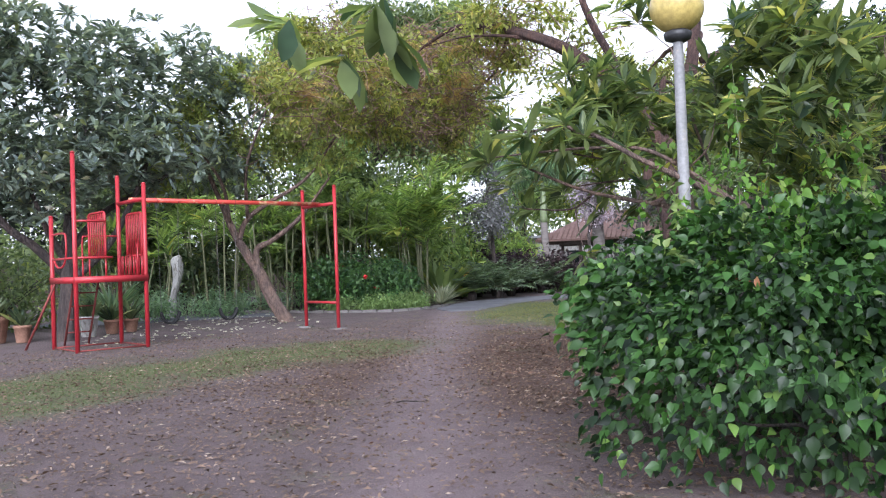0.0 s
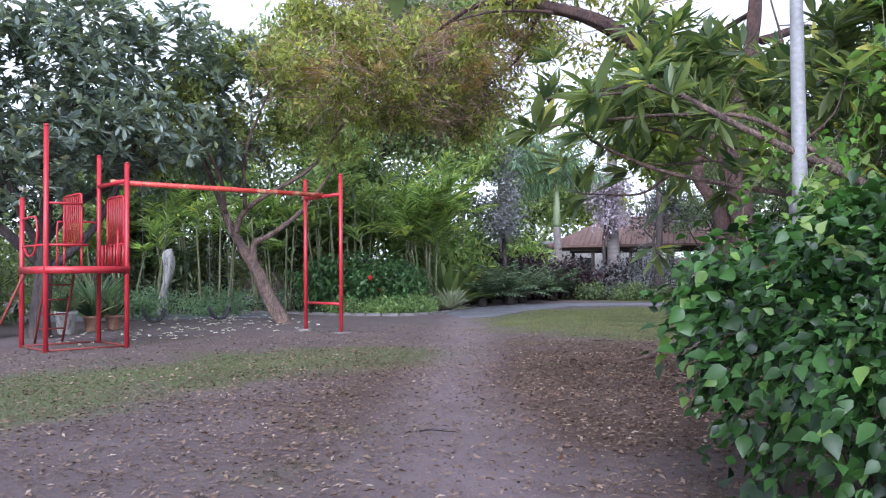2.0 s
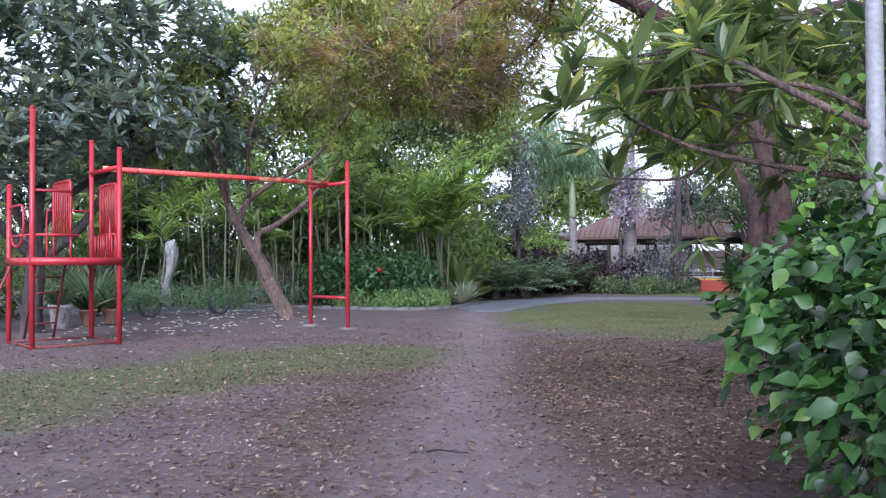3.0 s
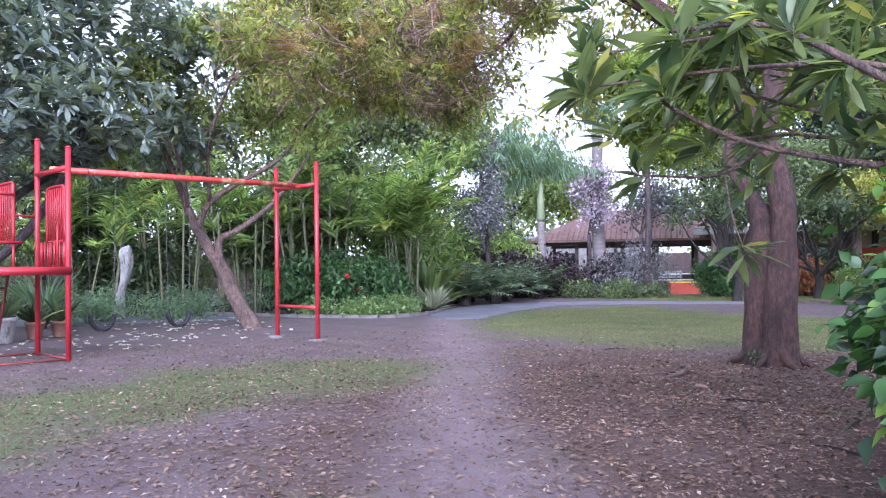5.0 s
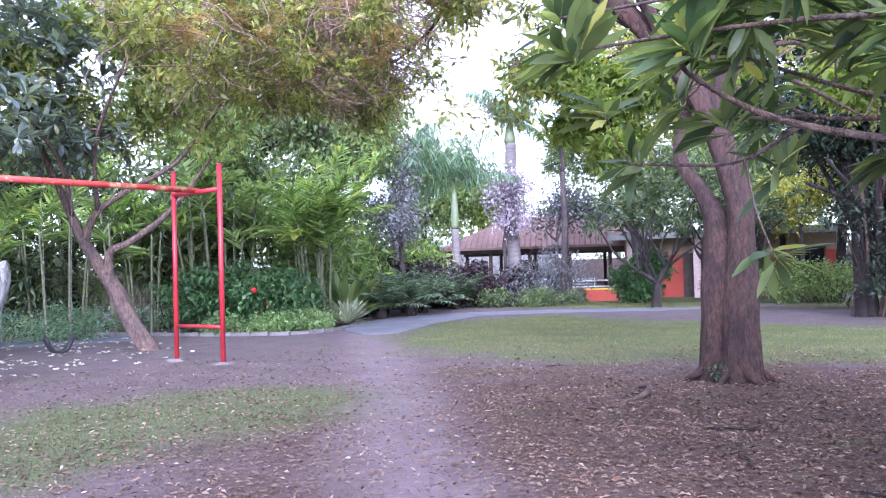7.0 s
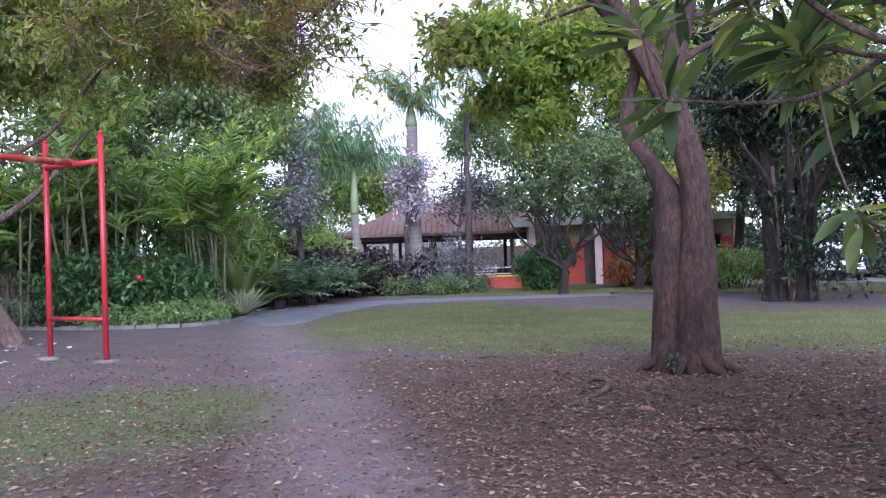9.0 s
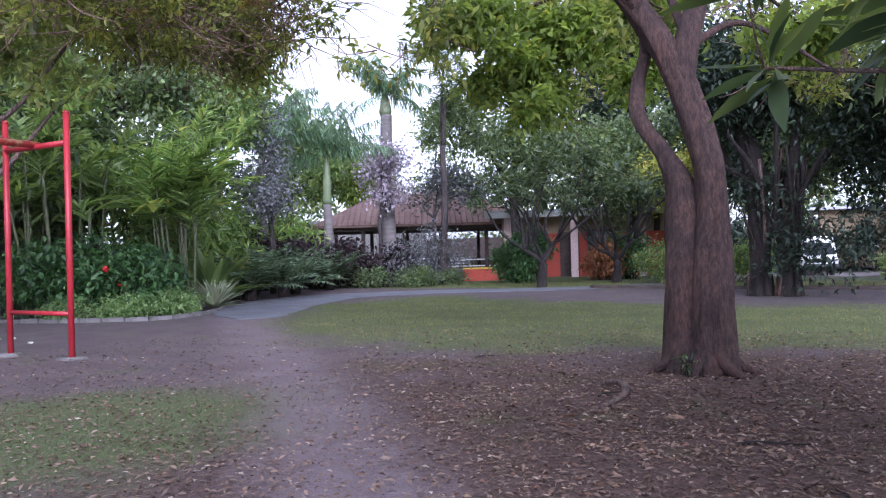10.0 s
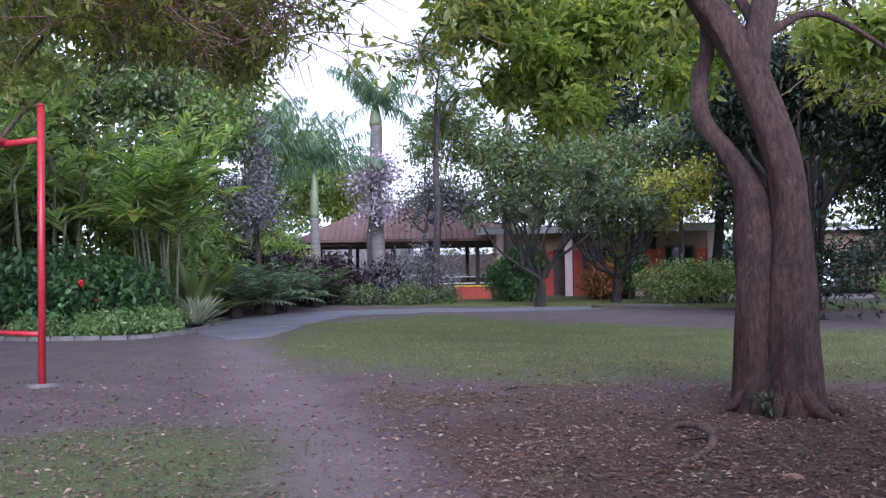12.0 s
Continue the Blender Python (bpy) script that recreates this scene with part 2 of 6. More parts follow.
PINK_WALL = mat("pale_pink_column", (0.55, 0.4, 0.38), (0.65, 0.5, 0.47), 1.5, 25, 0.85, 0.15)
ZINC = mat("pale_zinc_roof", (0.5, 0.5, 0.55), (0.65, 0.65, 0.7), 0.5, 10, 0.5, 0.2, metal=0.2)
YELLOW_PAINT = mat("yellow_paint", (0.65, 0.42, 0.05), (0.75, 0.5, 0.08), 2, 30, 0.6, 0.05)
TYRE = mat("tyre_rubber", (0.015, 0.015, 0.016), (0.03, 0.03, 0.03), 8, 50, 0.85, 0.2)
GLASS_DARK, _nt, _p = nodes_of("tinted_glass")
_p.inputs["Base Color"].default_value = (0.02, 0.025, 0.03, 1)
_p.inputs["Roughness"].default_value = 0.06
STONE = mat("kerb_stone", (0.15, 0.14, 0.135), (0.24, 0.22, 0.21), 2.5, 30, 0.9, 0.4)


# ---- mesh tools ----
rng = np.random.default_rng(7)


class Buf:
    """Gathers vertices and faces for one mesh."""

    def __init__(self):
        self.v, self.f, self.n = [], [], 0

    def add(self, v, f):
        v = np.asarray(v, float)
        self.v.append(v)
        self.f.extend((np.asarray(f) + self.n).tolist())
        self.n += len(v)

    def mesh(self, name, material, smooth=True):
        me = bpy.data.meshes.new(name)
        v = np.concatenate(self.v) if self.v else np.zeros((0, 3))
        me.from_pydata(v.tolist(), [], self.f)
        if smooth:
            me.shade_smooth()
        me.materials.append(material)
        return me


def unit(a):
    a = np.asarray(a, float)
    return a / np.maximum(np.linalg.norm(a, axis=-1, keepdims=True), 1e-9)


def part(name, buf, material, parent=None, label="", smooth=True):
    """One mesh object under a thing or a part; a Buf or a bmesh."""
    if isinstance(buf, Buf):
        me = buf.mesh(name, material, smooth)
    else:
        me = bpy.data.meshes.new(name)
        buf.to_mesh(me)
        buf.free()
        if smooth:
            me.shade_smooth()
        me.materials.append(material)
    ob = new(name, me)
    if parent is not None:
        ob.parent = parent
    if label:
        tagged(ob, label)
    return ob


def thing(name, label, category, group="", kind="", at=(0, 0, 0), turn=0.0):
    ob = new(name)
    ob.matrix_basis = pose(*at, 0, 0, turn)
    return tagged(ob, label, category, group, kind)


def seat(ob, base):
    """Moves a thing's own origin to its foot; the parts stay where they are."""
    ob.matrix_basis = Matrix.Translation(base)
    for c in ob.children:
        c.data.transform(Matrix.Translation([-v for v in base]))
    return ob


def spline(pts, per=6):
    """Catmull-Rom through rows of numbers."""
    p = np.asarray(pts, float)
    if len(p) < 3:
        return np.linspace(p[0], p[-1], per + 1)
    q = np.vstack([2 * p[0] - p[1], p, 2 * p[-1] - p[-2]])
    out = []
    for i in range(1, len(q) - 2):
        for t in np.linspace(0, 1, per, endpoint=False):
            a, b, c, d = q[i - 1], q[i], q[i + 1], q[i + 2]
            out.append(0.5 * (2 * b + (c - a) * t + (2 * a - 5 * b + 4 * c - d) * t * t + (3 * b - a - 3 * c + d) * t ** 3))
    out.append(p[-1])
    return np.array(out)


def tube(buf, pts, radii, sides=6, cap=True, lumps=0.0, flutes=0, seed=0):
    """A tapered tube along points."""
    pts = np.asarray(pts, float)
    radii = np.broadcast_to(np.asarray(radii, float), (len(pts),))
    tan = unit(np.gradient(pts, axis=0))
    ref = np.array([0.0, 0.0, 1.0]) if abs(tan[0][2]) < 0.9 else np.array([1.0, 0.0, 0.0])
    x = unit(np.cross(tan[0], ref))
    ang = np.linspace(0, 2 * math.pi, sides, endpoint=False)
    rows = []
    for i, (p, t, r) in enumerate(zip(pts, tan, radii)):
        x = unit(x - t * np.dot(x, t))
        y = np.cross(t, x)
        rr = np.full(sides, r)
        if lumps:
            rr = rr * np.array([1 + lumps * noise.noise(Vector((3 * math.cos(a) + seed, 3 * math.sin(a), 1.3 * p[2] + seed))) for a in ang])
        if flutes:
            rr = rr * (1 + 0.06 * np.cos(flutes * ang + 0.4 * p[2]))
        rows.append(p + np.outer(np.cos(ang) * rr, x) + np.outer(np.sin(ang) * rr, y))
    v = np.concatenate(rows)
    n = len(pts)
    f = []
    for i in range(n - 1):
        for k in range(sides):
            k2 = (k + 1) % sides
            f.append((i * sides + k, i * sides + k2, (i + 1) * sides + k2, (i + 1) * sides + k))
    base = buf.n
    buf.add(v, f)
    if cap:
        buf.f.append([base + k for k in reversed(range(sides))])
        buf.f.append([base + (n - 1) * sides + k for k in range(sides)])


def rod(a, b, r, sides=8):
    buf = Buf()
    tube(buf, [a, b], [r, r], sides)
    return buf


def box(lo, hi, bevel=0.008):
    bm = bmesh.new()
    bmesh.ops.create_cube(bm, size=1)
    lo, hi = Vector(lo), Vector(hi)
    for v in bm.verts:
        v.co = Vector(((lo[i] + hi[i]) / 2 + v.co[i] * (hi[i] - lo[i]) for i in range(3)))
    if bevel:
        bmesh.ops.bevel(bm, geom=bm.edges[:], offset=min(bevel, 0.45 * min(hi[i] - lo[i] for i in range(3))), segments=2, affect="EDGES")
    return bm


def lathe(profile, sides=24):
    """Turned about z through rows of (radius, height)."""
    buf = Buf()
    ang = np.linspace(0, 2 * math.pi, sides, endpoint=False)
    v = np.concatenate([np.c_[r * np.cos(ang), r * np.sin(ang), np.full(sides, z)] for r, z in profile])
    f = [(i * sides + k, i * sides + (k + 1) % sides, (i + 1) * sides + (k + 1) % sides, (i + 1) * sides + k) for i in range(len(profile) - 1) for k in range(sides)]
    buf.add(v, f)
    buf.f.append(list(reversed(range(sides))))
    buf.f.append([(len(profile) - 1) * sides + k for k in range(sides)])
    return buf


# leaf shapes: x across, y along, z up out of the blade
def blade(rows, fold=0.12, droop=0.2):
    """Rows of (along, half width): a folded, drooping leaf."""
    v, f = [], []
    for y, w in rows:
        z = -droop * y * y
        v += [(-w, y, z + fold * w), (0, y, z), (w, y, z + fold * w)]
    for i in range(len(rows) - 1):
        a = 3 * i
        f += [(a, a + 1, a + 4, a + 3), (a + 1, a + 2, a + 5, a + 4)]
    return np.array(v, float), np.array(f)


DIAMOND = (np.array([(0, 0, 0), (-0.5, 0.5, 0.06), (0.5, 0.5, 0.06), (0, 1, -0.12)], float), np.array([(0, 2, 1), (1, 2, 3)]))
OBLONG = blade([(0, 0.02), (0.2, 0.2), (0.6, 0.5), (0.85, 0.36), (1, 0.03)], 0.1, 0.22)
LANCE = blade([(0, 0.03), (0.12, 0.12), (0.35, 0.42), (0.6, 0.5), (0.82, 0.3), (1, 0.02)], 0.05, 0.14)
OVATE = blade([(0, 0.04), (0.2, 0.42), (0.45, 0.5), (0.75, 0.26), (1, 0.02)], 0.2, 0.25)
STRAP = blade([(0, 0.4), (0.3, 0.5), (0.6, 0.42), (0.85, 0.22), (1, 0.02)], 0.05, 0.45)
SWORD = blade([(0, 0.45), (0.4, 0.5), (0.75, 0.3), (1, 0.02)], 0.06, 0.14)


def pinnate(pairs=8, plump=1.0):
    """A feathery leaf of many small leaflets."""
    v, f = [], []
    for i in range(pairs):
        y = 0.14 + 0.84 * i / (pairs - 1)
        for s in (-1, 1):
            b = len(v)
            w = 0.5 * (1 - 0.35 * abs(i / (pairs - 1) - 0.4))
            v += [(0, y, -0.15 * y * y), (s * w * 0.45, y - 0.02 * plump, -0.15 * y * y - 0.01), (s * w, y + 0.06, -0.15 * y * y - 0.05), (s * w * 0.5, y + 0.075 * plump, -0.15 * y * y - 0.01)]
            f.append((b, b + 1, b + 2, b + 3))
    return np.array(v, float), np.array(f)


PINNATE = pinnate(6, 1.7)


def scatter(buf, shape, pos, way, length, width, spin=None):
    """Many leaves of one shape: root, way it points, size."""
    tv, tf = shape
    pos, way = np.asarray(pos, float), unit(way)
    m = len(pos)
    length, width = np.broadcast_to(length, (m,)), np.broadcast_to(width, (m,))
    up = np.tile([0.0, 0.0, 1.0], (m, 1)) + rng.normal(0, 0.35 if spin is None else spin, (m, 3))
    x = unit(np.cross(way, up))
    z = np.cross(x, way)
    v = (pos[:, None] + tv[None, :, 0, None] * (width[:, None] * x)[:, None] + tv[None, :, 1, None] * (length[:, None] * way)[:, None]
         + tv[None, :, 2, None] * (length[:, None] * z)[:, None])
    k = len(tv)
    f = (tf[None] + (np.arange(m) * k)[:, None, None]).reshape(-1, tf.shape[1])
    buf.add(v.reshape(-1, 3), f)


def sphere_dirs(n):
    return unit(rng.normal(0, 1, (n, 3)))


def in_blobs(blobs, n, shell=0.45):
    """Points in ellipsoids (x, y, z, radius, half height), fuller near their skins."""
    b = np.asarray(blobs, float)
    vol = b[:, 3] ** 2 * b[:, 4]
    pick = rng.choice(len(b), n, p=vol / vol.sum())
    r = rng.random(n) ** shell
    d = sphere_dirs(n) * r[:, None]
    return b[pick, :3] + d * np.c_[b[pick, 3], b[pick, 3], b[pick, 4]]


def break_up(blobs, k=6, size=0.5):
    """Splits each puff of a crown into smaller uneven ones, with gaps between."""
    out = []
    for x, y, z, r, h in blobs:
        for _ in range(k):
            d = unit(rng.normal(0, 1, 3)) * rng.uniform(0.35, 0.85)
            s = size * rng.uniform(0.65, 1.25)
            out.append((x + d[0] * r, y + d[1] * r, z + d[2] * h, r * s, h * s * 1.1))
    return out


def branches_to(limbs, tips, thick=0.012, sag=0.08):
    """Boughs from the limbs out to each tip. Returns the limb mesh, the twig mesh and the way each tip points."""
    trunk, twigs = [], Buf()
    nodes, rad = [], []
    for i, limb in enumerate(limbs):
        s = spline(limb, 7)
        big = s[:, 3].max() > 0.12
        one = Buf()
        tube(one, s[:, :3], s[:, 3], 22 if big else 8, lumps=0.3 if big else 0.14, seed=i * 3.1)
        trunk.append(one)
        nodes.append(s[len(s) // 3 if i == 0 else 0:, :3])
        rad.append(s[len(s) // 3 if i == 0 else 0:, 3])
    nodes, rad = np.concatenate(nodes), np.concatenate(rad)
    order = np.argsort([np.min(np.linalg.norm(nodes - t, axis=1)) for t in tips])
    ways = np.zeros((len(tips), 3))
    for k in order:
        t = tips[k]
        d = nodes - t
        cost = np.linalg.norm(d, axis=1) + 0.5 * np.maximum(d[:, 2], 0)
        j = int(np.argmin(cost))
        a = nodes[j]
        dist = np.linalg.norm(t - a)
        if dist < 0.05:
            ways[k] = (0, 0, 1)
            continue
        mid = (a + t) / 2 + np.array([0, 0, -sag * dist]) + rng.normal(0, 0.06 * dist, 3)
        r0 = min(rad[j] * 0.75, thick * (0.7 + 0.9 * dist))
        s = spline([(*a, r0), (*mid, 0.75 * r0), (*t, max(0.5 * r0, 0.35 * thick))], 3)
        tube(twigs, s[:, :3], s[:, 3], 5, cap=False)
        nodes = np.concatenate([nodes, s[1:, :3]])
        rad = np.concatenate([rad, s[1:, 3]])
        ways[k] = unit(s[-1, :3] - s[-3, :3])
    return trunk, twigs, ways


def rosettes(tips, ways, shape, count, length, width, spread=0.9, lift=0.5):
    """A whorl of leaves at each tip."""
    buf = Buf()
    n = len(tips)
    w = np.repeat(unit(ways + np.array([0, 0, lift])), count, axis=0)
    side = sphere_dirs(n * count)
    side = unit(side - w * np.sum(side * w, axis=1, keepdims=True))
    d = unit(w * rng.uniform(0.05, 0.8, (n * count, 1)) + side * spread)
    p = np.repeat(tips, count, axis=0) - w * rng.uniform(0, 0.1, (n * count, 1)) * length / 0.3
    s = rng.uniform(0.65, 1.15, n * count)
    scatter(buf, shape, p, d, s * length, s * width)
    return buf


def clumps(tips, shape, count, size, length, width, hang=0.2):
    """A loose puff of leaves round each tip."""
    buf = Buf()
    n = len(tips) * count
    o = rng.normal(0, 1, (n, 3)) * size * np.array([1, 1, 0.7])
    p = np.repeat(tips, count, axis=0) + o
    d = unit(sphere_dirs(n) + 0.6 * unit(o) + np.array([0, 0, -hang]))
    s = rng.uniform(0.6, 1.25, n)
    scatter(buf, shape, p, d, s * length, s * width, 0.6)
    return buf


def tree(name, label, category, limbs, blobs, ntips, leaf, bark, leaves, group="", thick=0.012, shell=0.45, sag=0.08, flowers=0, split=6, size=0.5):
    """A tree from its main limbs and the puffs that its crown fills. leaf(tips, ways) makes the crown."""
    base = limbs[0][0]
    tips = in_blobs(break_up(blobs, split, size) if split else blobs, ntips, shell)
    trunk, twigs, ways = branches_to(limbs, tips, thick, sag)
    ob = thing(name, label, category, group)
    for i, one in enumerate(trunk):
        part("trunk" if i == 0 else "limb", one, bark, ob)
    tagged(part("branchwork", twigs, bark, ob), kind="stuff")
    tagged(part("crown", leaf(tips, ways), leaves, ob), kind="stuff")
    if flowers:
        pick = tips[rng.choice(len(tips), flowers)] + np.array([0, 0, 0.12])
        tagged(part("blossom", rosettes(pick, np.tile([0.0, 0.0, 1.0], (flowers, 1)), OVATE, 10, 0.14, 0.09), PETAL, ob, "small white blossom clusters"), kind="stuff")
    return seat(ob, base[:3])


def frond(ribs, leaflets, root, way, length, arch, pairs=22, leaf_len=0.4, leaf_w=0.035, hang=0.5, rib=0.014, vee=0.5, ragged=0.2):
    """A feather palm leaf: a bowed rib with leaflets on both sides."""
    way = unit(way)
    t = np.linspace(0, 1, 9)
    flat = unit(np.array([way[0], way[1], 0.0]))
    rise = math.asin(max(-1.0, min(1.0, way[2]))) - 2.6 * arch * t ** 1.3
    step = np.c_[np.outer(np.cos(rise), flat[:2]), np.sin(rise)] * length / 8
    pts = np.asarray(root) + np.r_[np.zeros((1, 3)), np.cumsum(step[:-1], axis=0)]
    tube(ribs, pts, np.linspace(rib, rib * 0.3, 9), 4, cap=False)
    u = np.linspace(0.16, 0.99, pairs)
    p = np.stack([np.interp(u, t, pts[:, i]) for i in range(3)], 1)
    tan = unit(np.stack([np.interp(u, t, np.gradient(pts[:, i], t)) for i in range(3)], 1))
    side = unit(np.cross(tan, [0, 0, 1]))
    env = leaf_len * (0.45 + 0.75 * np.sin(math.pi * np.clip(u, 0, 1) ** 0.8))
    for s in (-1, 1):
        d = unit(side * s + tan * vee + np.array([0, 0, -hang]) + rng.normal(0, ragged, (pairs, 3)))
        scatter(leaflets, SWORD, p, d, env * rng.uniform(0.8, 1.1, pairs), leaf_w, 0.4)


# ---- ground ----
PATH_LINE = [(6, -3.5), (-1.0, 2.6), (-6.0, 6.9), (-9.4, 10.2), (-14.0, 14.6), (-17.0, 17.2)]
GRASS_LINE = [(-7.5, -0.5), (-9.1, 3.8), (-9.7, 6.4), (-9.3, 8.3)]
LAWN = [(-14.6, 15.7), (-12.5, 14.0), (-9.2, 13.5), (-5, 15.2), (1, 17), (2, 23.5), (-7.3, 22.2), (-13, 23.0), (-16.4, 25.0), (-17.5, 21)]


def line_dist(p, line):
    best = np.full(len(p), 1e9)
    for a, b in zip(line[:-1], line[1:]):
        a, b = np.array(a, float), np.array(b, float)
        t = np.clip(((p - a) @ (b - a)) / ((b - a) @ (b - a)), 0, 1)
        best = np.minimum(best, np.linalg.norm(p - a - t[:, None] * (b - a), axis=1))
    return best


def poly_dist(p, poly):
    """Signed distance: inside is positive."""
    d = line_dist(p, poly + poly[:1])
    inside = np.zeros(len(p), bool)
    for (x1, y1), (x2, y2) in zip(poly, poly[1:] + poly[:1]):
        cross = (y1 > p[:, 1]) != (y2 > p[:, 1])
        inside ^= cross & (p[:, 0] < (x2 - x1) * (p[:, 1] - y1) / (y2 - y1 + 1e-12) + x1)
    return np.where(inside, d, -d)


def wobble(p, scale, seed):
    return np.array([noise.noise(Vector((x * scale, y * scale, seed))) for x, y in p])


def zones(p):
    """Grass, path and litter at points of the plan, 0 to 1."""
    w1, w2 = wobble(p, 0.8, 1.0), wobble(p, 2.2, 5.0)
    soft = lambda d, s: np.clip(0.5 + d / s, 0, 1)
    strip = soft(1.3 - line_dist(p, GRASS_LINE) + 0.8 * w1 + 0.5 * w2, 2.2) * 0.85
    lawn = soft(poly_dist(p, LAWN) + 0.9 * w1 + 0.4 * w2, 2.0) * 0.85
    beyond = soft(np.minimum(p[:, 1] - 29.5, 40 - p[:, 1]) + 0.5 * w1, 1.5) * 0.9
    tuft = np.clip(0.55 * w2 + 0.45 * w1 - 0.05, 0, 1) * 0.7
    path = soft(0.36 - line_dist(p, PATH_LINE) + 0.25 * w2, 1.3) * 0.85
    grass = np.maximum.reduce([strip, lawn, beyond, tuft]) * (1 - 0.9 * path)
    under = np.hypot(p[:, 0] + 4.2, p[:, 1] - 9.8)
    litter = np.clip(1.15 - under / 6.0 + 0.35 * w1 + 0.2 * w2, 0, 1) * (1 - 0.8 * path)
    return grass, path, litter


def steps(lo, hi, fine, far):
    mid = list(np.arange(lo, hi + 1e-6, fine))
    out, s = [], fine
    x = hi
    while x < far:
        s *= 1.35
        x += s
        out.append(x)
    low, s, x = [], fine, lo
    while x > -far:
        s *= 1.35
        x -= s
        low.append(x)
    return np.array(low[::-1] + mid + out)


gx, gy = steps(-22, 8, 0.2, 2500), steps(-4, 32, 0.2, 2500)
GX, GY = np.meshgrid(gx, gy)
plan = np.c_[GX.ravel(), GY.ravel()]
g_grass, g_path, g_litter = zones(plan)
gz = 0.014 * wobble(plan, 0.7, 9.0) + 0.008 * wobble(plan, 3.0, 3.0) - 0.03 * g_path * (np.abs(plan[:, 0]) < 20)
dip = np.clip((plan[:, 1] - 37) / 9, 0, 1) * np.clip((plan[:, 0] + 14.5) / 2, 0, 1)
gz = gz - 0.36 * dip * dip * (3 - 2 * dip)
nx, ny = len(gx), len(gy)
idx = np.arange(nx * ny).reshape(ny, nx)
quads = np.stack([idx[:-1, :-1], idx[:-1, 1:], idx[1:, 1:], idx[1:, :-1]], -1).reshape(-1, 4)
gbuf = Buf()
gbuf.add(np.c_[plan, gz], quads)
ground = part("ground", gbuf, GROUND)
tagged(ground, "bare trodden earth with thin grass and dry leaves", "ground", kind="structure")
za = ground.data.color_attributes.new("zones", "FLOAT_COLOR", "POINT")
za.data.foreach_set("color", np.c_[g_grass, g_path, g_litter, np.ones(len(plan))].astype(np.float32).ravel())


def ribbon(line, widths, z0, z1, wavy=0.05):
    """A slab along a line in the plan, with uneven edges."""
    s = spline([(*p, w) for p, w in zip(line, widths)], 10)
    tan = unit(np.gradient(s[:, :2], axis=0))
    nrm = np.c_[-tan[:, 1], tan[:, 0]]
    wl = s[:, 2] * (1 + wavy * rng.normal(0, 1, len(s)))
    wr = s[:, 2] * (1 + wavy * rng.normal(0, 1, len(s)))
    left, right = s[:, :2] + nrm * wl[:, None], s[:, :2] - nrm * wr[:, None]
    n = len(s)
    v = np.concatenate([np.c_[left, np.full(n, z1)], np.c_[right, np.full(n, z1)], np.c_[left, np.full(n, z0)], np.c_[right, np.full(n, z0)]])
    f = []
    for i in range(n - 1):
        f += [(n + i, n + i + 1, i + 1, i), (i, i + 1, 2 * n + i + 1, 2 * n + i), (3 * n + i, 3 * n + i + 1, n + i + 1, n + i)]
    f += [(0, 2 * n, 3 * n, n), (n - 1, 2 * n - 1, 4 * n - 1, 3 * n - 1)]
    b = Buf()
    b.add(v, f)
    return b


tagged(part("garden_path", ribbon([(-16.2, 17.0), (-17.6, 18.4), (-19.4, 21.5), (-19.9, 24.4), (-18.3, 26.8), (-15.2, 28.6), (-13.0, 30.6), (-11.5, 33.5)],
                                  [0.45, 1.0, 1.35, 1.35, 1.2, 1.0, 0.8, 0.8], -0.05, 0.012), PAVING, smooth=False),
       "pale grey concrete garden path curving past the lawn", "path", kind="structure")
tagged(part("paved_yard", ribbon([(-25.5, 7.5), (-23.6, 10.6), (-21.8, 13.6)], [2.0, 1.6, 1.1], -0.05, 0.014), PAVING, smooth=False),
       "bluish grey paved patch strewn with fallen petals", "paving", kind="structure")

# kerb stones of the planting bed
kerb = thing("bed_kerb", "row of low weathered concrete kerb stones edging the bed", "kerb", kind="structure")
kl = spline([(-24.5, 13.9, 0), (-21.9, 14.4, 0), (-19.2, 15.3, 0), (-18.2, 16.4, 0), (-18.9, 18.4, 0), (-20.7, 20.6, 0)], 12)
dist = np.r_[0, np.cumsum(np.linalg.norm(np.diff(kl, axis=0), axis=1))]
stone_bm = box((-0.24, -0.06, -0.08), (0.24, 0.06, 0.085), 0.015)
stone_me = bpy.data.meshes.new("kerb_stone")
stone_bm.to_mesh(stone_me)
stone_bm.free()
stone_me.materials.append(STONE)
for d in np.arange(0.25, dist[-1], 0.5):
    x, y = np.interp(d, dist, kl[:, 0]), np.interp(d, dist, kl[:, 1])
    x2, y2 = np.interp(d + 0.1, dist, kl[:, 0]), np.interp(d + 0.1, dist, kl[:, 1])
    o = new("kerb_stone", stone_me)
    o.parent = kerb
    o.matrix_basis = pose(x, y, rng.uniform(-0.015, 0.01), rng.normal(0, 1.5), rng.normal(0, 1), math.degrees(math.atan2(y2 - y, x2 - x)))

# ---- the red play structure ----
XF, XB, Y0, Y1, YE = -13.745, -15.16, 4.69, 6.06, 10.67
play = thing("play_structure", "red painted steel climbing tower with a worn swing beam", "playground", at=(XF, Y0, 0))


def pp(name, buf, material=RED, label="", parent=None, smooth=True):
    """A part of the play structure, given in the place's own metres."""
    ob = part(name, buf, material, parent or play, label, smooth)
    ob.data.transform(Matrix.Translation((-XF, -Y0, 0)))
    return ob


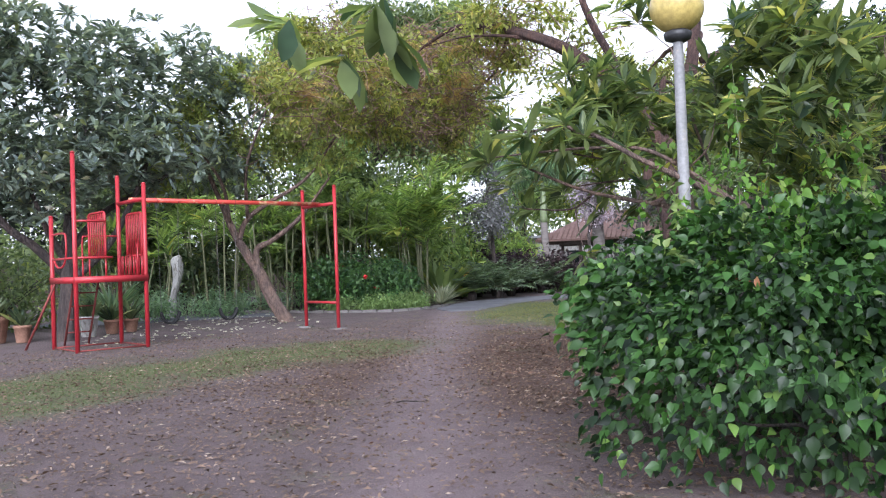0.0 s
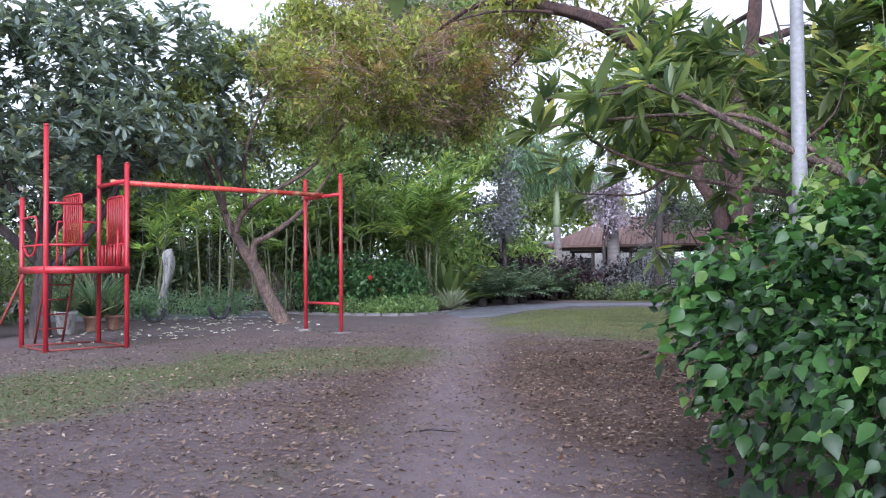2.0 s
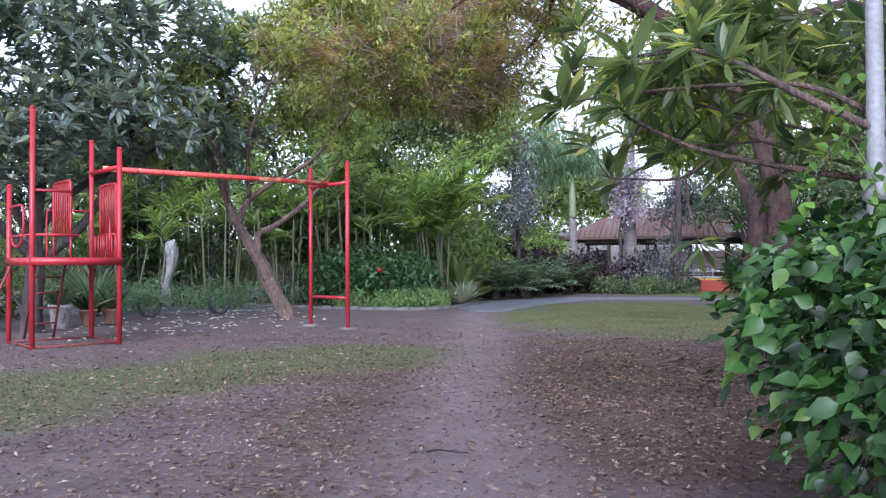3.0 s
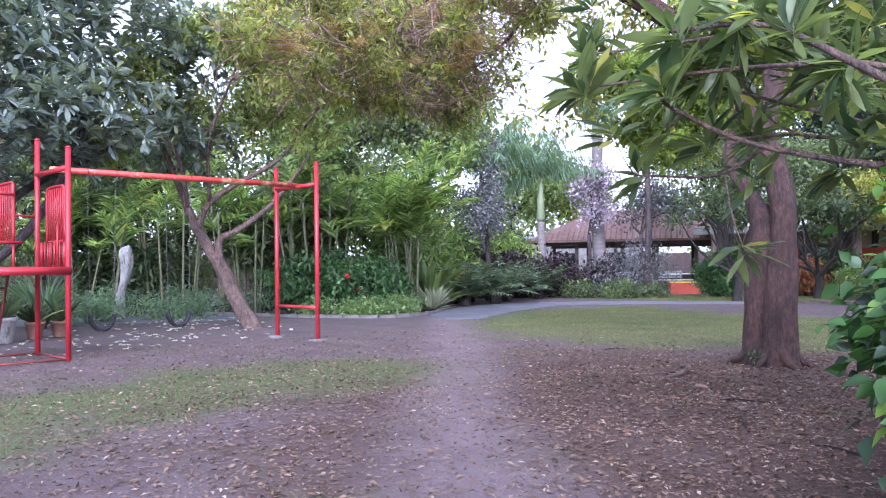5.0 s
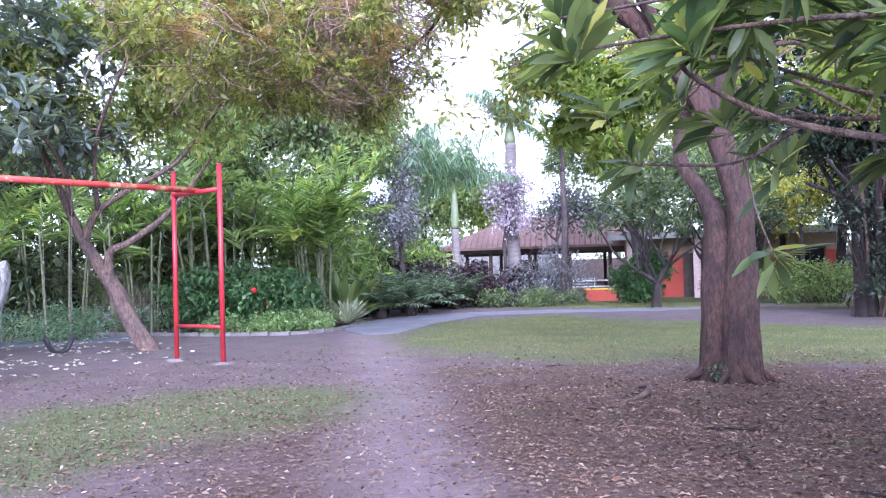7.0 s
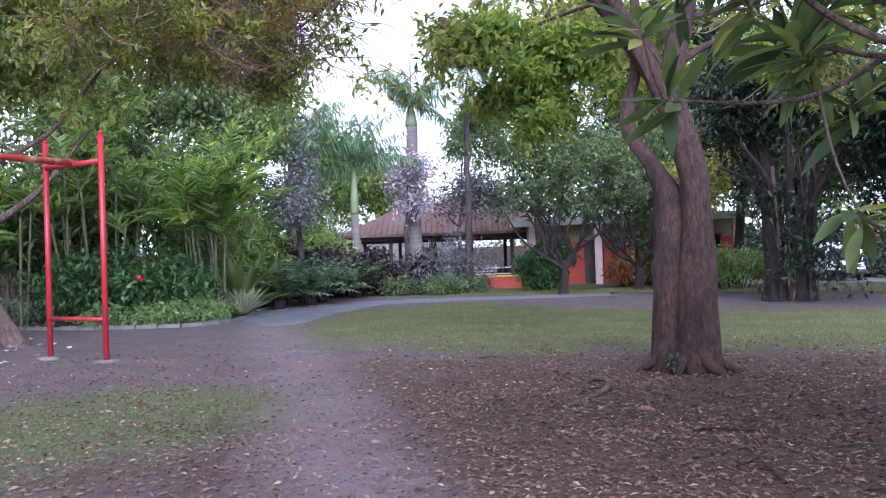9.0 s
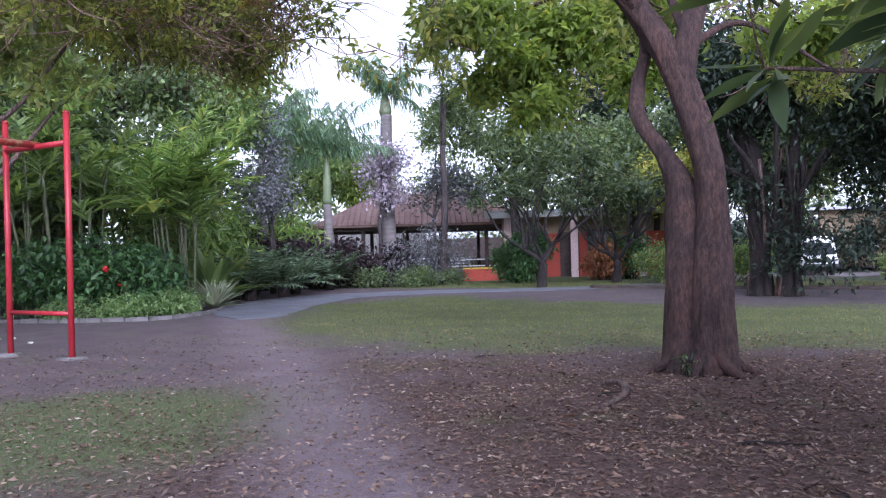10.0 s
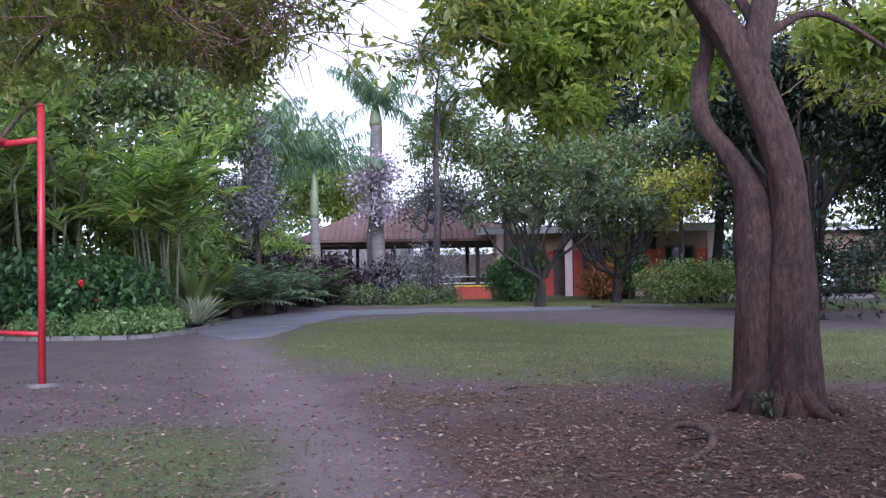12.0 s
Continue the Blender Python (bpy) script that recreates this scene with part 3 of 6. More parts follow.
def pipe(pts, r, material=RED, name="rail", label="", parent=None, sides=8, per=5):
    b = Buf()
    s = spline([(*p, r) for p in pts], per) if len(pts) > 2 else np.array([(*p, r) for p in pts])
    tube(b, s[:, :3], s[:, 3], sides)
    return pp(name, b, material, label, parent)


for x, y, h in ((XF, Y0, 3.84), (XF, Y1, 3.29), (XB, Y1, 3.57), (XB, Y0, 2.69), (XF, YE, 3.4), (XB, YE, 3.4)):
    post = pipe([(x, y, -0.1), (x, y, h)], 0.043, name="post", sides=12)
    cap = Buf()
    tube(cap, [(x, y, h - 0.01), (x, y, h + 0.012), (x, y, h + 0.03)], [0.046, 0.046, 0.026], 12)
    pp("post_cap", cap, RED, parent=post)
pp("platform", box((XB - 0.03, Y0 - 0.03, 1.40), (XF + 0.03, Y1 + 0.03, 1.44), 0.01), RED, "red sheet steel deck")
for a, b in (((XB, Y0 - 0.04), (XF, Y0 - 0.04)), ((XB, Y1 + 0.04), (XF, Y1 + 0.04))):
    pp("deck_edge", box((a[0], a[1] - 0.02, 1.33), (b[0], a[1] + 0.02, 1.455), 0.006))
for x in (XF + 0.045, XB - 0.045):
    pp("deck_edge", box((x - 0.02, Y0 - 0.03, 1.33), (x + 0.02, Y1 + 0.03, 1.455), 0.006))


def guard_panel(y, x0, x1, z0, z1, bars_down):
    """A barred guard with a rounded top, standing across the deck."""
    r = 0.12
    fr = pipe([(x0, y, z0), (x0, y, z1 - r), (x0 + 0.3 * r, y, z1 - 0.3 * r), (x0 + r, y, z1), (x1 - r, y, z1), (x1 - 0.3 * r, y, z1 - 0.3 * r), (x1, y, z1 - r), (x1, y, z0)], 0.022, name="guard_frame")
    pipe([(x0, y, z0), (x1, y, z0)], 0.02, parent=fr, name="bar")
    n = 9
    for i in range(1, n):
        x = x0 + (x1 - x0) * i / n
        pp("slat", box((x - 0.022, y - 0.006, z0), (x + 0.022, y + 0.006, z1 - 0.02), 0.003), RED, parent=fr)
    for x in bars_down:
        pipe([(x, y, 1.44), (x, y, z0)], 0.018, parent=fr, name="bar")
    return fr


guard_panel(5.29, -14.73, -13.80, 1.83, 2.72, (-14.73, -13.80))
guard_panel(Y1 + 0.02, -14.75, -13.95, 1.86, 2.73, tuple(np.linspace(-15.0, -13.85, 9)))
pipe([(XF, Y0, 2.53), (XF, 5.29, 2.53)], 0.022)
pipe([(XF, Y0, 1.82), (XF, 5.4, 1.82)], 0.022)
pipe([(XB, Y1, 2.3), (XB, 5.4, 2.3), (XB, 5.3, 2.2), (XB, 5.3, 1.44)], 0.018, name="handrail")
pipe([(XB, Y0, 2.32), (XB + 0.75, Y0, 2.32), (XB + 0.9, Y0, 2.2), (XB + 0.9, Y0, 1.9), (XB + 0.7, Y0, 1.68), (XB + 0.35, Y0, 1.66), (XB + 0.1, Y0, 1.85)], 0.02, name="handrail")
pipe([(XB, Y0, 1.82), (XF, Y0, 1.82)], 0.02)
pipe([(XF, 5.9, 1.44), (XF, 5.9, 2.1)], 0.016, name="bar")
for x in np.linspace(XB + 0.15, XF - 0.15, 6):
    pipe([(x, Y1, 1.44), (x, Y1, 1.86)], 0.012, name="bar")
# ladder behind the tower
lad = pipe([(XB - 0.02, 5.62, 1.4), (XB - 0.75, 5.62, 0.0)], 0.024, RUST, "ladder_rail", "dark rusty ladder rail")
pipe([(XB - 0.02, 5.12, 1.4), (XB - 0.75, 5.12, 0.0)], 0.024, RUST, "ladder_rail", "dark rusty ladder rail")
for k in range(1, 5):
    z = 1.4 * k / 5
    x = XB - 0.75 + 0.73 * k / 5
    pipe([(x, 5.12, z), (x, 5.62, z)], 0.016, RUST, "rung", parent=lad)
pipe([(XB + 0.3, Y0 - 0.02, 1.38), (XB - 0.35, Y0 - 0.45, 0.0)], 0.024, RUST, "brace")
# base bars lying on the earth
for a, b in (((XF, Y0), (XF, Y1)), ((XF, Y1), (XB, Y1)), ((XB, Y1), (XB, Y0)), ((XB, Y0), (XF, Y0))):
    pipe([(*a, 0.03), (*b, 0.03)], 0.016, RUST, "base_bar")
# swing beam
for y in (Y1, YE):
    pipe([(XF, y, 2.99), (XB, y, 2.99)], 0.042, name="cross_bar")
pipe([(-14.45, Y1 - 0.03, 3.02), (-14.45, YE + 0.03, 3.02)], 0.05, RED_WORN, "swing_beam", "red beam with paint flaked to yellow and rust", sides=12)
pipe([(XF, YE, 0.63), (XB, YE, 0.63)], 0.032, name="cross_bar")
for x in (XF, XB):
    foot = box((x - 0.16, YE - 0.16, -0.05), (x + 0.16, YE + 0.16, 0.035), 0.02)
    pp("footing", foot, CONCRETE, "rough concrete footing")


def swing(y):
    ob = thing("swing", "black rubber belt swing seat hanging on thin chains", "swing", "swings under the beam", at=(-14.45, y, 3.02))
    w, low, high = 0.22, -2.6, -2.37
    t = np.linspace(-1, 1, 13)
    b = Buf()
    prof = [(0.0, w * s * (1 - 0.12 * abs(s) ** 3), low + (high - low) * abs(s) ** 2.4) for s in t]
    v, f = [], []
    for x, yy, z in prof:
        v += [(-0.06, yy, z), (0.06, yy, z), (0.06, yy * 1.12, z - 0.045), (-0.06, yy * 1.12, z - 0.045)]
    for i in range(12):
        for k in range(4):
            f.append((4 * i + k, 4 * i + (k + 1) % 4, 4 * i + 4 + (k + 1) % 4, 4 * i + 4 + k))
    f += [(3, 2, 1, 0), (48, 49, 50, 51)]
    b.add(v, f)
    part("seat", b, RUBBER, ob)
    for s in (-1, 1):
        c = Buf()
        a, top = np.array([0, s * w * 0.88, high]), np.array([0, s * 0.24, -0.05])
        n = 58
        for i in range(n):
            p, q = a + (top - a) * i / n, a + (top - a) * (i + 1.25) / n
            off = np.array([0.004, 0, 0]) if i % 2 else np.array([0, 0.004, 0])
            tube(c, [p - off, q - off], [0.0022, 0.0022], 4)
            tube(c, [p + off, q + off], [0.0022, 0.0022], 4)
        part("chain", c, CHAIN, ob)
        ring = Buf()
        ang = np.linspace(0, 2 * math.pi, 13)
        tube(ring, np.c_[0.056 * np.cos(ang), np.full(13, s * 0.24), 0.056 * np.sin(ang)], 0.007, 5, cap=False)
        part("hanger_ring", ring, RUST, ob)
    return ob


swing(6.85)
swing(8.2)

# ---- lamp ----
lamp = thing("globe_lamp", "cream globe lamp on a grey steel pole inside the hedge", "lamp", at=(-1.67, 6.71, 0))
part("pole", lathe([(0.068, -0.1), (0.068, 1.2), (0.063, 1.21), (0.05, 3.58), (0.046, 3.62)], 20), SILVER, lamp)
part("sleeve", lathe([(0.085, 1.72), (0.085, 1.84), (0.06, 1.85)], 20), SILVER, lamp)
part("collar", lathe([(0.06, 3.57), (0.13, 3.6), (0.14, 3.66), (0.1, 3.69)], 24), BLACK, lamp, "black collar under the globe")
a = np.linspace(-1.25, math.pi / 2 - 0.02, 22)
part("globe", lathe([(0.27 * math.cos(t), 3.92 + 0.26 * math.sin(t)) for t in a], 40), GLOBE, lamp, "cream yellow plastic globe")

# ---- trees ----
feather = lambda length, width, count: (lambda tips, ways: rosettes(tips, ways * 0.3 + np.array([0, 0, -0.75]), PINNATE, count, length, width, 1.1))
whorl = lambda shape, count, length, width: (lambda tips, ways: rosettes(tips, ways, shape, count, length, width))
puff = lambda shape, count, size, length, width: (lambda tips, ways: clumps(tips, shape, count, size, length, width))

# the big double-trunked tree
big_blobs = [(-14.2, 11.5, 6.2, 1.4, 1.0), (-15.3, 14.9, 7.1, 1.7, 1.3), (-14.0, 16.1, 7.3, 1.3, 1.1), (-13.3, 9.2, 5.7, 1.1, 0.8), (-15.2, 13.4, 5.5, 1.4, 0.8), (-15.1, 16.4, 6.0, 1.1, 1.0), (-15.4, 16.0, 5.7, 1.2, 1.0), (-15.6, 14.4, 6.0, 1.2, 0.8), (-14.6, 10.9, 5.1, 1.0, 0.6), (-16.0, 15.5, 5.2, 1.1, 0.6),
             (-9.7, 16.4, 5.6, 1.3, 0.7), (-9.7, 17.8, 4.2, 1.0, 0.6), (-8.1, 16.1, 5.5, 1.0, 0.7), (-11.6, 15.3, 6.6, 1.2, 0.4), (-5.7, 16.8, 4.9, 1.2, 0.8), (-5.2, 19.0, 4.5, 1.3, 0.8), (-3.2, 17.5, 5.2, 1.6, 0.8)]
big_blobs += [(-16.4, 14.8, 7.3, 2.0, 1.5), (-13.7, 14.9, 6.0, 1.4, 1.2), (-11.6, 14.2, 6.8, 1.1, 0.8), (-17.5, 13.4, 8.3, 1.7, 1.2), (-18.1, 12.4, 7.2, 1.3, 1.0), (-10.0, 19.6, 5.9, 1.6, 1.0), (-11.4, 20.1, 5.3, 1.1, 0.8), (-10.5, 19.9, 5.0, 1.1, 0.8), (-15.9, 12.4, 5.6, 1.3, 0.8)]
big_blobs += [(-9.3, 12.8, 6.7, 1.2, 0.6), (-11.4, 13.2, 7.1, 1.2, 0.7), (-12.6, 12.6, 6.6, 1.0, 0.7)]
big_blobs += [(-8.6, 12.8, 5.3, 0.7, 0.8), (-7.1, 12.8, 5.7, 0.9, 0.7), (-7.6, 12.8, 5.5, 0.8, 0.5), (-10.6, 13.8, 4.3, 0.8, 0.5), (-9.2, 13.2, 4.4, 0.6, 0.6)]
big_blobs += [(-6.6, 14.2, 4.3, 0.6, 0.4), (-3.6, 15.6, 4.6, 1.0, 0.5)]
big_limbs = [
    [(-5.48, 12.4, -0.1, 0.296), (-5.5, 12.42, 0.25, 0.217), (-5.51, 12.5, 0.9, 0.193), (-5.53, 12.64, 1.5, 0.183), (-5.57, 12.74, 2.2, 0.17), (-5.8, 12.83, 2.95, 0.161), (-6.1, 12.86, 3.65, 0.15), (-6.5, 12.75, 4.3, 0.138), (-7.0, 12.3, 5, 0.125), (-7.9, 12.1, 5.7, 0.11), (-10, 12.6, 6.6, 0.085), (-11.8, 13.0, 7.1, 0.055), (-13.3, 13.1, 6.9, 0.03)],
    [(-5.8, 12.48, -0.1, 0.313), (-5.82, 12.48, 0.25, 0.217), (-5.82, 12.56, 0.9, 0.205), (-5.84, 12.68, 1.5, 0.2), (-5.87, 12.76, 1.95, 0.16), (-6.08, 12.76, 2.4, 0.095), (-6.36, 12.79, 2.83, 0.083), (-6.41, 12.97, 3.28, 0.074), (-6.36, 13.1, 3.7, 0.07), (-6.6, 13.8, 5, 0.052)],
    [(-5.9, 12.85, 3.2, 0.15), (-5.83, 12.95, 3.7, 0.13), (-5.78, 13.2, 4.2, 0.12), (-5.75, 13.5, 5.2, 0.11), (-5.9, 13.9, 6.4, 0.09), (-6.4, 14.6, 8.0, 0.05)],
    [(-6.3, 12.8, 4.0, 0.1), (-6.6, 12.3, 5.0, 0.085), (-6.9, 11.8, 6.1, 0.07), (-7.2, 11.6, 7.5, 0.04)],
    [(-5.75, 13.5, 5.2, 0.07), (-6.4, 14.8, 6.0, 0.06), (-8.0, 16.0, 6.1, 0.05)],
    [(-6.6, 12.6, 4.5, 0.07), (-8.5, 12.4, 5.9, 0.045), (-10.2, 12.1, 6.4, 0.026), (-11.4, 11.8, 6.4, 0.01)],
    [(-5.8, 13.9, 5.2, 0.08), (-5.5, 15.4, 5.6, 0.06), (-5.5, 18.0, 5.2, 0.03)],
    [(-8.0, 16.0, 6.1, 0.05), (-9.4, 16.8, 5.6, 0.03), (-9.8, 17.6, 4.8, 0.02)],
    [(-5.83, 12.95, 3.6, 0.05), (-5.3, 13.5, 3.9, 0.035), (-4.4, 14.1, 3.3, 0.015)],
    [(-10.0, 13.0, 6.75, 0.05), (-13.0, 15.5, 6.6, 0.04), (-16.0, 17.0, 6.4, 0.025)],
]
big = tree("feathery_tree", "tall red-brown forked tree with drooping feathery foliage on leafy earth", "tree", big_limbs, big_blobs, 1500, puff(DIAMOND, 21, 0.15, 0.2, 0.07), BARK_BROWN, L_FEATHER, thick=0.016, sag=-0.06, split=9, size=0.26)
dry = Buf()
twiggy = np.r_[in_blobs(big_blobs, 700, 0.6), in_blobs(big_blobs[:10] + big_blobs[17:22] + big_blobs[26:29], 1500, 0.5)]
for q in twiggy:
    e = q + rng.normal(0, 1, 3) * np.array([0.55, 0.55, 0.3]) + np.array([0, 0, -0.3])
    s = spline([q, 0.5 * (q + e) + rng.normal(0, 0.07, 3), e], 3)
    tube(dry, s - np.array(big_limbs[0][0][:3]), np.linspace(0.012, 0.004, len(s)), 4, cap=False)
tagged(part("twigwork", dry, TWIG, big, "dry reddish hanging twigs"), kind="stuff")

sprays = [(-9.3, 15.0, 4.7, 0.9, 0.5), (-9.0, 15.1, 4.1, 0.8, 0.45), (-8.4, 15.4, 4.6, 0.8, 0.5), (-8.6, 15.3, 3.6, 0.6, 0.3), (-7.6, 15.6, 3.8, 0.6, 0.35), (-7.4, 15.6, 4.7, 0.6, 0.4), (-10.2, 15.0, 5.0, 0.7, 0.4), (-5.1, 15.9, 4.3, 0.7, 0.4), (-6.9, 15.8, 4.2, 0.5, 0.4), (-6.8, 15.9, 4.9, 0.6, 0.4)]
spray_tips = in_blobs(break_up(sprays, 6, 0.45), 600, 0.5)
boughs, bits, ways = branches_to([[(-5.83, 12.95, 3.7, 0.06), (-6.6, 14.2, 4.9, 0.045), (-8.0, 15.2, 5.2, 0.03), (-9.5, 15.1, 4.9, 0.012)], [(-5.8, 13.2, 4.2, 0.05), (-5.4, 14.8, 4.6, 0.03), (-4.9, 15.9, 4.2, 0.012)]], spray_tips, 0.008, 0.02)
dry_tips = in_blobs(break_up(big_blobs[:6] + big_blobs[17:23] + big_blobs[26:29], 4, 0.3), 260, 0.6)
for name, one, material in [("limb", boughs[0], BARK_BROWN), ("limb", boughs[1], BARK_BROWN), ("spraywork", bits, BARK_BROWN), ("hanging_sprays", puff(DIAMOND, 26, 0.14, 0.18, 0.07)(spray_tips, ways), L_SPRAY), ("drying_sprays", feather(0.3, 0.22, 3)(dry_tips, dry_tips * 0 + np.array([0, 0, -1.0])), L_FEATHER_DRY)]:
    one.v = [q - np.array(big_limbs[0][0][:3]) for q in one.v]
    o = part(name, one, material, big)
    if name != "limb":
        tagged(o, kind="stuff")

# the small leaning tree behind the swing
st_blobs = [(-19.0, 11.2, 5.2, 1.7, 1.0), (-18.8, 9.3, 5.6, 1.3, 1.0), (-18.3, 12.6, 5.1, 1.3, 0.8), (-19.0, 11.2, 6.7, 1.9, 1.0), (-16.4, 12.4, 4.3, 0.9, 0.5), (-20.1, 8.8, 4.5, 1.3, 0.8), (-17.0, 13.2, 6.2, 1.6, 0.9), (-16.5, 11.0, 6.6, 1.3, 0.8)]
st_limbs = [
    [(-17.82, 11.7, -0.1, 0.26), (-17.9, 11.66, 0.12, 0.19), (-18.24, 11.43, 0.76, 0.165), (-18.45, 11.25, 1.34, 0.15), (-18.92, 11.02, 2.08, 0.12), (-19.2, 10.9, 2.5, 0.1), (-19.5, 10.65, 3.44, 0.07), (-19.6, 10.2, 4.6, 0.045)],
    [(-18.52, 11.22, 1.45, 0.11), (-18.57, 11.24, 2.07, 0.09), (-18.19, 11.52, 2.31, 0.07), (-17.6, 12.12, 2.95, 0.055), (-16.8, 12.6, 4.0, 0.03)],
    [(-19.1, 10.95, 2.35, 0.09), (-18.96, 11.14, 2.92, 0.075), (-18.52, 11.55, 3.36, 0.065), (-17.68, 12.37, 4.04, 0.045), (-17.0, 13.0, 5.2, 0.03)],
    [(-19.3, 10.8, 2.9, 0.06), (-18.9, 10.4, 3.9, 0.05), (-18.9, 9.8, 4.8, 0.03)],
    [(-18.9, 11.15, 3.0, 0.055), (-18.2, 10.8, 4.4, 0.04), (-17.0, 10.8, 5.8, 0.025)],
]
tree("leaning_tree", "small leaning tan-barked tree with thin yellow-green foliage", "tree", st_limbs, st_blobs, 620, puff(DIAMOND, 26, 0.15, 0.2, 0.075), BARK_TAN, L_FEATHER_YOUNG, thick=0.022, split=8, size=0.36)

# frangipani behind the tower, in flower
fa_blobs = [(-17.9, 5.7, 6.3, 2.2, 1.5), (-18.1, 7.9, 6.9, 2.0, 1.2), (-17.0, 4.9, 3.9, 1.7, 1.3), (-17.2, 7.4, 4.6, 2.0, 1.3), (-17.5, 3.0, 5.1, 2.1, 2.0), (-18.4, 10.1, 6.4, 1.5, 1.3), (-18.4, 3.7, 7.1, 2.2, 1.2), (-19.3, 10.6, 4.6, 1.6, 1.0), (-19.5, 7.0, 4.6, 2.0, 1.6)]
fa_limbs = [
    [(-17.35, 5.63, -0.1, 0.24), (-17.35, 5.63, 0.3, 0.19), (-17.32, 5.66, 1.2, 0.17), (-17.35, 5.68, 2.1, 0.14), (-17.8, 6.0, 3.6, 0.09), (-18.0, 6.4, 5.0, 0.05)],
    [(-17.33, 5.66, 1.5, 0.12), (-17.2, 4.9, 2.2, 0.1), (-17.2, 4.3, 2.7, 0.08), (-17.4, 3.4, 4.2, 0.05)],
    [(-17.33, 5.66, 1.3, 0.11), (-17.3, 6.6, 2.2, 0.09), (-17.4, 7.4, 3.6, 0.06), (-17.9, 8.2, 5.4, 0.04)],
    [(-17.35, 5.68, 2.0, 0.1), (-18.2, 6.8, 3.0, 0.08), (-18.8, 8.6, 4.0, 0.05), (-18.9, 10.0, 5.2, 0.03)],
    [(-17.34, 5.66, 1.8, 0.09), (-17.0, 5.0, 2.9, 0.06), (-17.6, 4.6, 4.8, 0.04)],
]
tree("frangipani_tree", "broad dark-leaved frangipani in white flower behind the tower", "tree", fa_limbs, fa_blobs, 1700, whorl(OBLONG, 14, 0.29, 0.095), BARK_GREY, L_FRANGI, thick=0.018, sag=0.1, flowers=170, split=0)

# near frangipani with long leaves, reaching over the hedge
np_blobs = [(-4.5, 7.0, 3.3, 0.5, 0.4), (-3.7, 7.4, 3.2, 0.6, 0.5), (-2.6, 6.9, 2.5, 0.6, 0.35), (-4.0, 6.1, 3.0, 0.4, 0.25), (-3.7, 6.4, 2.4, 0.4, 0.3), (-3.1, 6.8, 2.8, 0.6, 0.4), (-2.7, 6.9, 1.9, 0.5, 0.35), (-2.2, 7.0, 2.6, 0.5, 0.5),
            (-3.2, 7.1, 1.5, 0.3, 0.15), (-1.4, 7.7, 2.7, 0.8, 0.6), (-0.4, 6.6, 3.0, 0.9, 0.5), (0.8, 6.2, 2.5, 0.8, 0.6), (-2.6, 5.9, 2.8, 0.6, 0.25), (-1.9, 5.9, 1.8, 0.3, 0.25), (0.8, 7.6, 3.2, 1.0, 0.8), (-2.7, 9.6, 3.0, 1.0, 0.9), (-1.8, 9.0, 3.5, 1.0, 0.8), (-1.0, 7.6, 3.7, 1.0, 0.6)]
np_blobs += [(-3.3, 7.7, 1.8, 0.2, 0.2), (-3.4, 7.9, 2.2, 0.2, 0.2), (-2.8, 7.9, 3.2, 0.6, 0.6), (-3.6, 7.9, 3.7, 0.4, 0.4), (-0.8, 7.3, 3.6, 0.8, 0.4), (-3.7, 7.8, 2.6, 0.4, 0.3), (-3.1, 7.4, 3.1, 0.5, 0.4)]
np_blobs += [(-3.2, 7.6, 3.7, 0.6, 0.6), (-3.9, 7.6, 3.4, 0.4, 0.4), (-2.9, 7.8, 4.3, 0.5, 0.3), (-2.4, 7.6, 2.5, 0.4, 0.3)]
np_blobs += [(-1.66, 9.7, 2.78, 0.9, 0.6), (-1.39, 9.97, 3.81, 0.9, 0.7), (-1.05, 9.64, 2.36, 0.8, 0.6), (-1.91, 9.43, 2.23, 0.7, 0.5), (-2.43, 9.55, 3.9, 0.8, 0.6), (-2.35, 8.91, 2.82, 0.7, 0.5)]
np_blobs += [(-3.42, 7.08, 3.58, 0.4, 0.35), (-3.17, 7.37, 3.41, 0.4, 0.3), (-2.84, 7.74, 3.68, 0.5, 0.35), (-3.03, 7.54, 3.09, 0.35, 0.3)]
